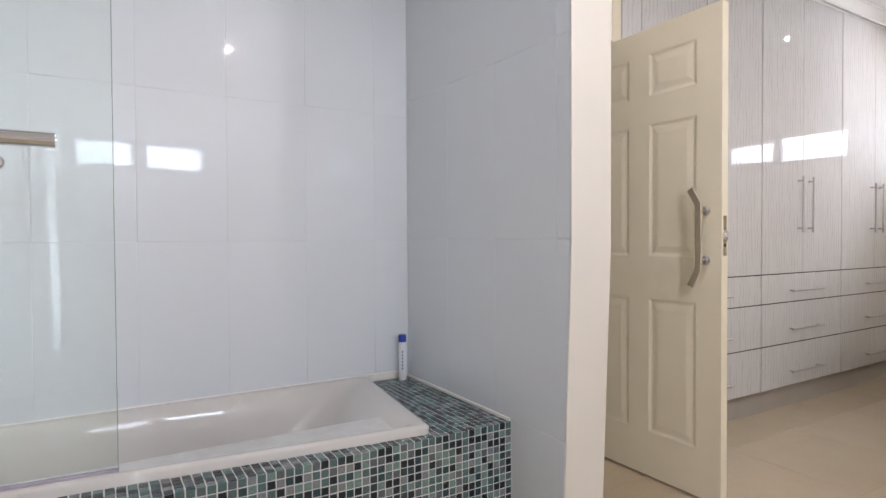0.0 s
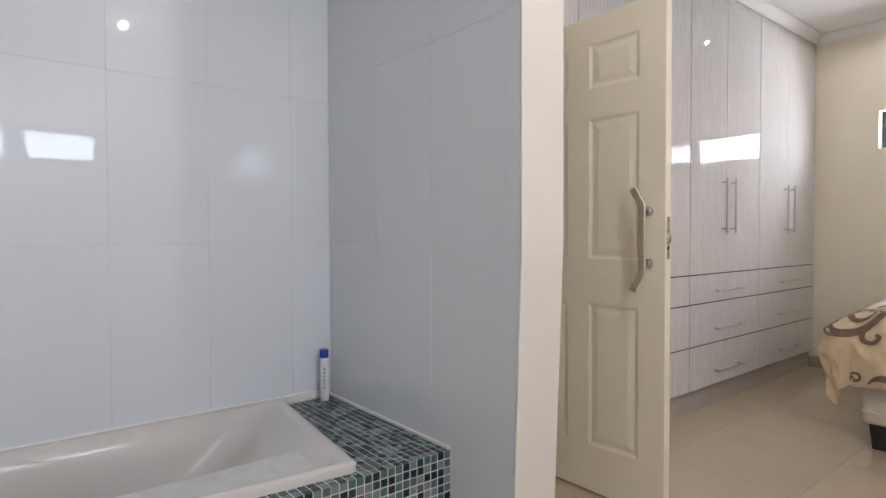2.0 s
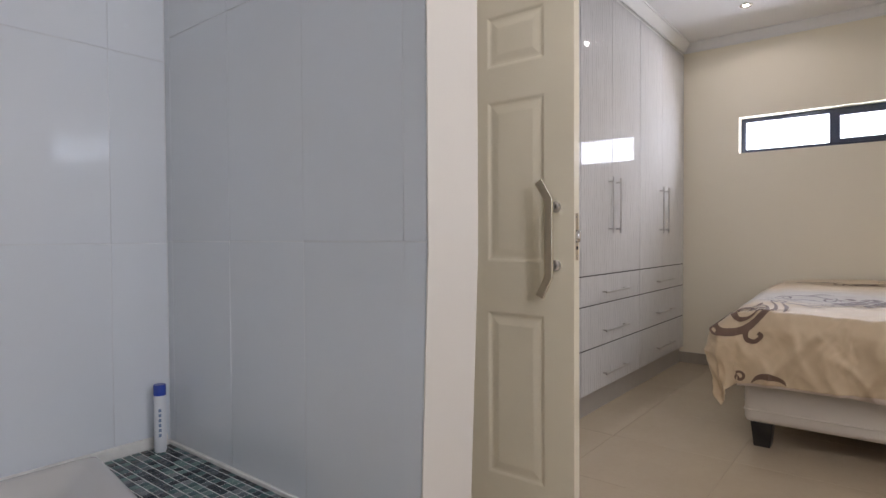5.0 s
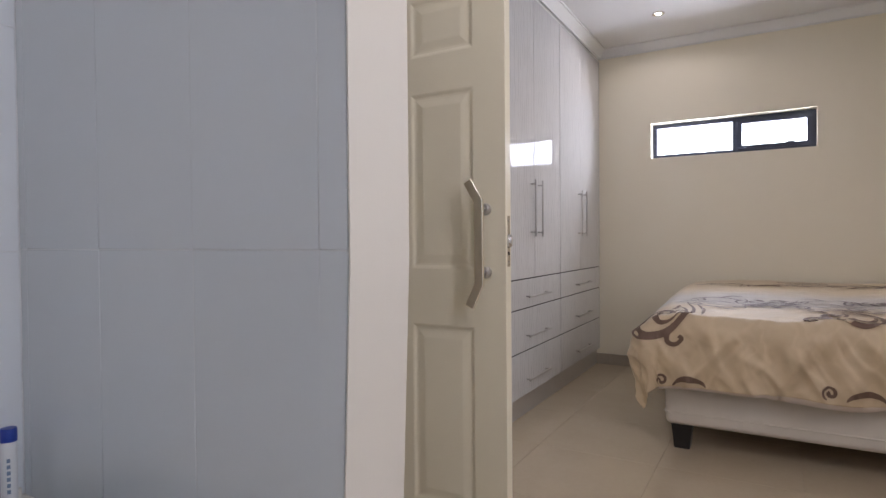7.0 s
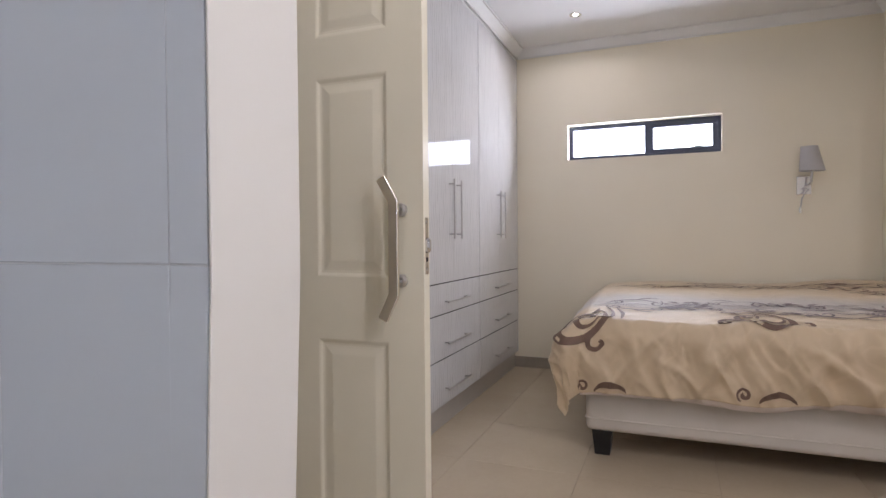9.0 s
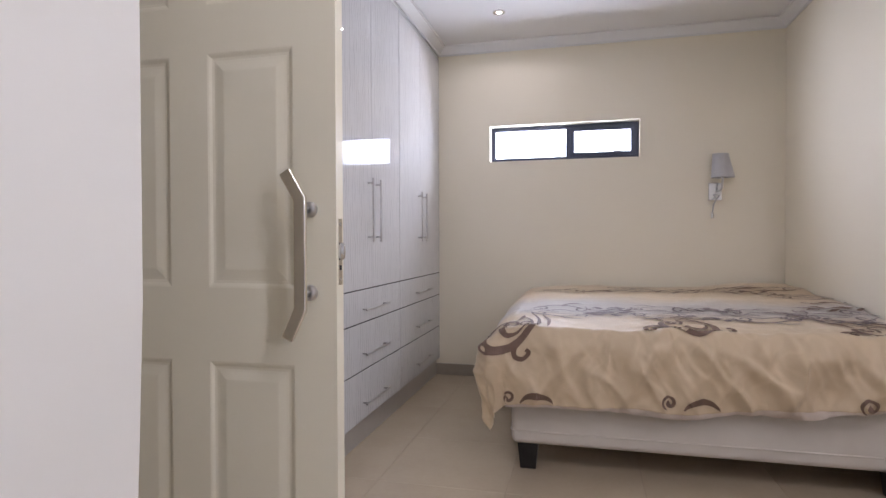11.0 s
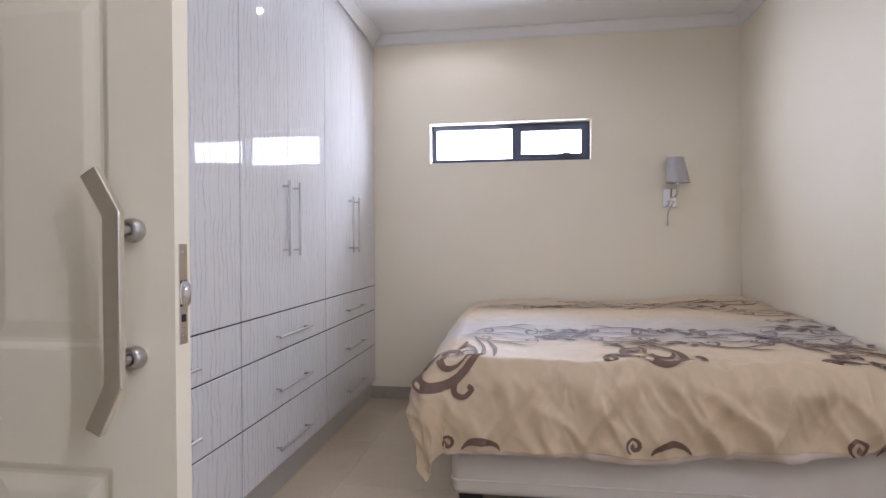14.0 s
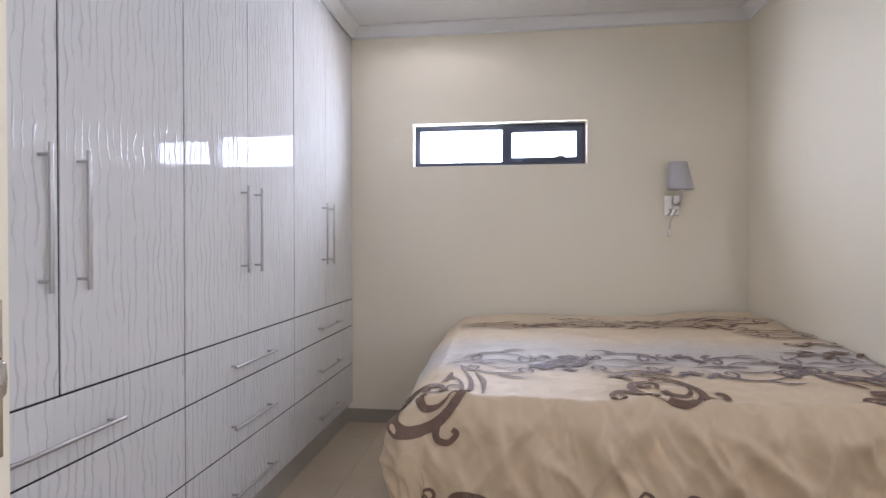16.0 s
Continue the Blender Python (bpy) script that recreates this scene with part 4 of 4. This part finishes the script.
part("lamp_holder", lathe([(0.0, 0.0), (0.016, 0.0), (0.018, 0.05), (0.0, 0.05)], (L_X - 0.105, L_Y, 1.585)), M_CHROME, lamp, "chrome lamp holder", True)
bm = bmesh.new()
sides = 32
lo = [[(L_X - 0.105 + r * math.cos(2 * math.pi * k / sides) * 0.85, L_Y + 0.105 * (z - 1.59) + r * math.sin(2 * math.pi * k / sides), z) for k in range(sides)] for r, z in ((0.079, 1.590), (0.081, 1.590), (0.054, 1.765), (0.052, 1.765), (0.079, 1.590))]
loft(bm, lo, False)
bmesh.ops.recalc_face_normals(bm, faces=bm.faces)
part("shade", bm, M_SHADE, lamp, "grey fabric tapered shade", True)
flex = [(L_X - 0.018, L_Y + 0.035, 1.47), (L_X - 0.05, L_Y + 0.04, 1.475), (L_X - 0.085, L_Y + 0.02, 1.46), (L_X - 0.10, L_Y + 0.045, 1.43), (L_X - 0.095, L_Y + 0.062, 1.39), (L_X - 0.085, L_Y + 0.066, 1.335)]
part("flexible_arm", tube(flex, 0.005, 10), M_STEEL, lamp, "thin chrome reading arm", True)
part("reading_head", lathe([(0.0, 0.0), (0.010, 0.0), (0.012, 0.03), (0.007, 0.045), (0.0, 0.046)], (L_X - 0.085, L_Y + 0.067, 1.292)), M_CHROME, lamp, "chrome reading light head", True)

# ---- downlights ----
# The two added fill lamps wear the same fitting as the known downlights.
first = None
for dx, dy, watts in DOWNLIGHTS_AND_FILLS:
    if first is None:
        first = tagged(thing("downlight", "x", "x", "ceiling downlights", (dx, dy, Z_C)), "round recessed chrome downlight, switched on; two of the set are added fills", "downlight")
        part("rim", lathe([(0.020, 0.001), (0.027, -0.006), (0.044, -0.004), (0.045, 0.0009), (0.020, 0.001)], (0, 0, 0)), M_CHROME, first, "chrome rim", True)
        part("lamp", lathe([(0.0, -0.001), (0.019, -0.001), (0.019, -0.0035), (0.0, -0.0035)], (0, 0, 0)), M_LED, first, "glowing lamp face")
    else:
        copy_thing(first, pose(dx, dy, Z_C))

# ---- bathroom ----
DECK_Z, DECK_Y = 0.508, 1.588
deck = structure(thing("bath_surround", "x", "bath surround"), "built-in bath surround clad in teal glass mosaic", "bath surround")
tub_c = [(0.785, 1.618), (0.868, 2.305), (-1.35, 2.305), (-1.35, 1.78), (-0.10, 1.70)]
bm = bmesh.new()
add_box(bm, X_W, DECK_Y + 0.0014, 0.001, X_P0 + 0.008, DECK_Y + 0.09, DECK_Z - 0.30)
add_box(bm, X_W, DECK_Y + 0.0014, DECK_Z - 0.30, X_P0 + 0.008, DECK_Y + 0.028, DECK_Z - 0.0014)
add_box(bm, 0.875, DECK_Y + 0.028, DECK_Z - 0.30, X_P0 + 0.008, Y_N - 0.001, DECK_Z - 0.0014)
bm.faces.new([bm.verts.new(p) for p in ((X_W, DECK_Y + 0.02, DECK_Z - 0.0016), (0.876, DECK_Y + 0.02, DECK_Z - 0.0016), (0.876, 1.86, DECK_Z - 0.0016), (X_W, 1.86, DECK_Z - 0.0016))])
bm.faces.new([bm.verts.new(p) for p in ((0.80, 1.60, DECK_Z - 0.0018), (0.88, 1.60, DECK_Z - 0.0018), (0.88, 2.32, DECK_Z - 0.0018), (0.80, 2.32, DECK_Z - 0.0018))])
part("surround_body", bm, M_MGROUT, deck, "white grouted body")

bath = tagged(thing("bathtub", "x", "x"), "white acrylic built-in bathtub, empty, set in a mosaic surround", "bathtub")


def tub_loop(inset, z, r, slope=0.0):
    (fx, fy), (bx, by), (cx, cy), (dx2, dy2), (ex, ey) = tub_c
    i = inset
    return [(p.x, p.y, z) for p in rounded_loop([(fx - i * 1.25 - slope, fy + i * 0.75), (bx - i * 1.35 - slope, by - i * 0.9), (cx + i, cy - i * 0.9), (dx2 + i, dy2 + i * 0.75), (ex, ey + i * 0.75)], r, 7)]


TUB_LOOPS = [tub_loop(0.002, DECK_Z - 0.02, 0.03), tub_loop(0.0, DECK_Z + 0.018, 0.03), tub_loop(0.006, DECK_Z + 0.026, 0.03), tub_loop(0.014, DECK_Z + 0.029, 0.034), tub_loop(0.026, DECK_Z + 0.029, 0.040), tub_loop(0.036, DECK_Z + 0.025, 0.048), tub_loop(0.046, DECK_Z + 0.014, 0.06, 0.008), tub_loop(0.055, DECK_Z - 0.01, 0.075, 0.030), tub_loop(0.068, DECK_Z - 0.06, 0.10, 0.075), tub_loop(0.090, DECK_Z - 0.20, 0.15, 0.180), tub_loop(0.112, DECK_Z - 0.31, 0.17, 0.260), tub_loop(0.14, DECK_Z - 0.36, 0.17, 0.320), tub_loop(0.19, DECK_Z - 0.38, 0.17, 0.38)]
bm = bmesh.new()
loft(bm, TUB_LOOPS[:6], False)
bmesh.ops.recalc_face_normals(bm, faces=bm.faces)
part("rim", bm, M_TUB, bath, "rounded white rim", True)
bm = bmesh.new()
loft(bm, TUB_LOOPS[5:])
bmesh.ops.recalc_face_normals(bm, faces=bm.faces)
bmesh.ops.reverse_faces(bm, faces=bm.faces)
part("basin", bm, M_TUB, bath, "deep white basin", True)
bm = box(X_W, Y_N - 0.022, DECK_Z - 0.002, X_P0 - 0.010, Y_N - 0.0105, DECK_Z + 0.030, 0.004)
add_box(bm, X_P0 - 0.010, DECK_Y + 0.002, DECK_Z - 0.002, X_P0 - 0.0005, Y_N - 0.011, DECK_Z + 0.010, 0.003)
structure(link("trim_sealant", bm, M_SEALANT), "white silicone seal where bath surround meets the tiles", "sealant")

# glass shower screen on the bath's front rim
screen = tagged(thing("shower_screen", "x", "x"), "clear frameless glass shower screen standing on the bath rim", "shower screen")
g0, g1 = Vector((-0.042, 1.722, 0)), Vector((-1.30, 1.815, 0))
gd = (g1 - g0).normalized()
gn = Vector((-gd.y, gd.x, 0))
bm = bmesh.new()
loft(bm, [[tuple(p + Vector((0, 0, z))) for p in (g0 + gn * 0.004, g1 + gn * 0.004, g1 - gn * 0.004, g0 - gn * 0.004)] for z in (DECK_Z + 0.034, 2.02)])
bm.verts.ensure_lookup_table()
bm.faces.new([bm.verts[k] for k in (3, 2, 1, 0)])
bmesh.ops.recalc_face_normals(bm, faces=bm.faces)
pane = part("pane", bm, M_SCREEN, screen, "clear toughened glass")
pane.visible_shadow = False
M_EDGE = material("polished_glass_edge", (0.30, 0.40, 0.38), 0.2)[0]
bm = bmesh.new()
loft(bm, [[tuple(p + Vector((0, 0, z))) for p in (g0 - gd * 0.0022 + gn * 0.004, g0 - gd * 0.0005 + gn * 0.004, g0 - gd * 0.0005 - gn * 0.004, g0 - gd * 0.0022 - gn * 0.004)] for z in (DECK_Z + 0.038, 2.02)])
bmesh.ops.recalc_face_normals(bm, faces=bm.faces)
part("glass_edge", bm, M_EDGE, screen, "greenish polished glass edge")
bm = bmesh.new()
loft(bm, [[tuple(p + Vector((0, 0, z))) for p in (g0 - gd * 0.003 + gn * 0.007, g1 + gn * 0.007, g1 - gn * 0.007, g0 - gd * 0.003 - gn * 0.007)] for z in (DECK_Z + 0.024, DECK_Z + 0.036)])
bmesh.ops.recalc_face_normals(bm, faces=bm.faces)
part("bottom_seal", bm, M_SEAL, screen, "clear plastic bottom seal")
side = gn if gn.y < 0 else -gn
p0, p1 = g0 + gd * 0.108 + side * 0.050, g0 + gd * 0.62 + side * 0.050
rail = part("towel_rail", tube([p0 + Vector((0, 0, 1.328)), p1 + Vector((0, 0, 1.335))], 0.0175, 20), M_CHROME, screen, "polished chrome towel rail", True)
for dd in (0.225, 0.52):
    q0 = g0 + gd * dd + Vector((0, 0, 1.322))
    part("rail_stem", tube([q0 + side * 0.004 + Vector((0, 0, -0.045)), q0 + side * 0.03 + Vector((0, 0, -0.045)), q0 + side * 0.048 + Vector((0, 0, -0.035)), q0 + side * 0.050 + Vector((0, 0, 0))], 0.008, 12), M_CHROME, rail, "", True)
    part("rail_stud", lathe([(0.0, 0.0), (0.016, 0.0), (0.016, -0.018), (0.012, -0.022), (0.0, -0.022)], tuple(q0 + side * 0.004 + Vector((0, 0, -0.045))), "y"), M_CHROME, rail, "round chrome stud", True)

# bottle on the deck corner
bot = tagged(thing("bottle", "x", "x", at=(1.013, 2.262, DECK_Z)), "slim white plastic bottle with a blue cap in the corner", "bottle")
part("body", lathe([(0.0, 0.0), (0.0145, 0.0), (0.016, 0.003), (0.016, 0.156), (0.0145, 0.160), (0.0, 0.160)], (0, 0, 0)), M_CAN, bot, "", True)
part("cap", lathe([(0.0, 0.160), (0.0165, 0.160), (0.0165, 0.186), (0.015, 0.190), (0.0, 0.190)], (0, 0, 0)), M_BLUE, bot, "blue plastic cap", True)
for k in range(6):
    bm = bmesh.new()
    zz = 0.045 + k * 0.014
    pts = [(0.0164 * math.cos(radians(a)), 0.0164 * math.sin(radians(a))) for a in (232, 240, 248, 256)]
    for (ax, ay), (bx, by) in zip(pts, pts[1:]):
        bm.faces.new([bm.verts.new(p) for p in ((ax, ay, zz), (bx, by, zz), (bx, by, zz + 0.009), (ax, ay, zz + 0.009))])
    part("print_bar", bm, M_PRINT, bot, "grey-blue label print")


# ---- pieces: tiles, floor tiles, mosaic ----
def piece_mesh(name, sx, sy, sz, bevel, mat):
    bm = bmesh.new()
    add_box(bm, -sx / 2, -sy / 2, -sz / 2, sx / 2, sy / 2, sz / 2, bevel, 1)
    me = bpy.data.meshes.new(name)
    bm.to_mesh(me)
    bm.free()
    me.materials.append(mat)
    return me


def cached_piece(store, name, size, bevel, mat):
    key = tuple(round(v, 4) for v in size)
    if key not in store:
        store[key] = piece_mesh(name, *size, bevel, mat)
    return store[key]


def spans(a0, a1, joints, gap):
    js = [a0] + sorted(j for j in joints if a0 + 0.004 < j < a1 - 0.004) + [a1]
    return [(p + gap / 2, q - gap / 2) for p, q in zip(js, js[1:])]


store = {}
ZJ, ZJ_NORTH = [0.515, 1.100, 1.685, 2.270], [0.515, 1.095, 1.622, 2.150]
JX = 0.913
rng = random.Random(4)
structure(link("grout_north", box(X_W, Y_N - 0.0090, 0, X_P0 + 0.008, Y_N - 0.0005, Z_C - 0.001), M_GROUT), "white tile grout bed", "grout")
bm = box(X_P0 + 0.0010, Y_P + 0.003, 1.085, X_P0 + 0.0098, Y_N - 0.009, Z_C - 0.001)
add_box(bm, X_P0 + 0.0010, Y_P + 0.047, 0, X_P0 + 0.0098, Y_N - 0.009, 1.085)
structure(link("grout_partition", bm, M_GROUT), "white tile grout bed", "grout")


def wall_tile(sx, sz):
    """A glazed tile facing -y whose edges round over softly."""
    key = ("wall_tile", round(sx, 4), round(sz, 4))
    if key not in store:
        verts, normals, faces = [], [], []
        for inset, dep, tilt in ((0.0017, -0.0040, 0.0), (0.0008, -0.0038, 0.25), (0.0002, -0.0032, 0.85), (0.0, 0.0040, 1.0)):
            for px, pz in ((-1, -1), (1, -1), (1, 1), (-1, 1)):
                verts.append((px * (sx / 2 - inset), dep, pz * (sz / 2 - inset)))
                normals.append(Vector((px * tilt, tilt - 1.0 - 1e-3, pz * tilt)).normalized())
        faces.append((0, 1, 2, 3))
        for r in (0, 4, 8):
            faces += [(r + c, r + 4 + c, r + 4 + (c + 1) % 4, r + (c + 1) % 4) for c in range(4)]
        me = bpy.data.meshes.new("tile")
        me.from_pydata(verts, [], faces)
        for p in me.polygons:
            p.use_smooth = True
        me.normals_split_custom_set_from_vertices(normals)
        me.materials.append(M_TILE)
        store[key] = me
    return store[key]


for x0, x1 in spans(X_W, X_P0 - 0.001, [JX - 0.2925 * k for k in range(10)], 0.0009):
    for z0, z1 in spans(0.0, Z_C - 0.002, ZJ_NORTH, 0.0016):
        t = new("tile", wall_tile(x1 - x0, z1 - z0))
        t.parent = wall_north
        t.matrix_basis = pose((x0 + x1) / 2, Y_N - 0.006 + rng.uniform(-0.0002, 0.0002), (z0 + z1) / 2, rng.uniform(-0.05, 0.05), 0, rng.uniform(-0.08, 0.08))
for y0, y1 in spans(Y_P + 0.001, Y_N - 0.011, [1.372 + 0.304 * k for k in range(4)], 0.0009):
    for z0, z1 in spans(0.0, Z_C - 0.002, ZJ, 0.0016):
        t = new("tile", wall_tile(y1 - y0, z1 - z0))
        t.parent = wall_part
        lean = 2.2 if y1 < 1.40 and z1 < 1.15 else 0.0
        y_c = (y0 + y1) / 2 + (0.040 * (1.08 - (z0 + z1) / 2) if lean else 0.0)
        turn = Matrix.Rotation(radians(-90), 4, "Z")
        t.matrix_basis = pose(X_P0 + 0.004 + rng.uniform(-0.0002, 0.0002), y_c, (z0 + z1) / 2, lean, rng.uniform(-0.08, 0.08), rng.uniform(-0.12, 0.12)) @ turn

floor_ob = bpy.data.objects["floor"]
FP = 0.607
for i in range(-3, 10):
    for j in range(-5, 4):
        x0, y0 = 2.10 + (i - 3) * FP, 1.266 + j * FP
        if x0 + FP < X_W or x0 > X_E or y0 > 2.5:
            continue
        t = new("floor_tile", cached_piece(store, "floor_tile", (FP - 0.002, FP - 0.002, 0.010), 0.0005, M_FLOOR))
        t.parent = floor_ob
        t.matrix_basis = pose(x0 + FP / 2, y0 + FP / 2, -0.005, 0, 0, 90 * rng.randrange(4))

MP, MS, MT = 0.0237, 0.0205, 0.004
top_mesh = piece_mesh("mosaic_tile", MS, MS, MT, 0.0008, M_MOS)
front_mesh = piece_mesh("mosaic_tile", MS, MT, MS, 0.0008, M_MOS)


def outside_tub(x, y):
    """Whether a deck tile lies clear of the bath's rim."""
    right = 0.785 + (y - 1.618) * (0.868 - 0.785) / (2.305 - 1.618)
    front = 1.618 + max(0.0, 0.785 - x) * (1.70 - 1.618) / 0.885
    return x > right - 0.012 or y < front + 0.012


count, rest = 0, []
nx = int((X_P0 - X_W) / MP)
for i in range(nx):
    x = X_P0 - MP * (i + 0.5)
    for j in range(31):
        y = DECK_Y + MP * (j + 0.5)
        if y > Y_N - 0.03 or not outside_tub(x, y):
            continue
        if count < 300 and x > 0.2:
            t = new("mosaic_tile", top_mesh)
            t.parent = deck
            t.matrix_basis = pose(x, y, DECK_Z - MT / 2 + rng.uniform(-0.0004, 0.0004), rng.uniform(-0.7, 0.7), rng.uniform(-0.7, 0.7), rng.uniform(-1, 1))
            count += 1
        else:
            rest.append((x, y, DECK_Z - MT / 2, 0))
    for j in range(21):
        rest.append((x, DECK_Y + MT / 2, DECK_Z - MP * (j + 0.5), 1))
verts, faces = [], []
for x, y, z, upright in rest:
    a = MS / 2
    jx, jz = rng.uniform(-0.0005, 0.0005), rng.uniform(-0.0005, 0.0005)
    dirs = [(-a, -a), (a, -a), (a, a), (-a, a)]
    k = len(verts)
    b2 = a - 0.0009
    for rad, dep in ((a, MT / 2), (a, -MT / 2 + 0.0008), (b2, -MT / 2)):
        for p, q in ((-rad, -rad), (rad, -rad), (rad, rad), (-rad, rad)):
            verts.append((x + p + jx, y + dep, z + q + jz) if upright else (x + p + jx, y + q + jz, z - dep))
    for r0 in (0, 4):
        for c in range(4):
            f = (k + r0 + c, k + r0 + (c + 1) % 4, k + r0 + 4 + (c + 1) % 4, k + r0 + 4 + c)
            faces.append(f)
    faces.append((k + 8, k + 9, k + 10, k + 11))
me = bpy.data.meshes.new("mosaic_tiles")
me.from_pydata(verts, [], faces)
bm = bmesh.new()
bm.from_mesh(me)
bmesh.ops.recalc_face_normals(bm, faces=bm.faces)
bm.to_mesh(me)
bm.free()
me.materials.append(M_MOSJ)
joined = new("mosaic_tiles", me)
joined.parent = deck
tagged(joined, "small teal, grey and black glass mosaic tiles", "", "", "stuff")
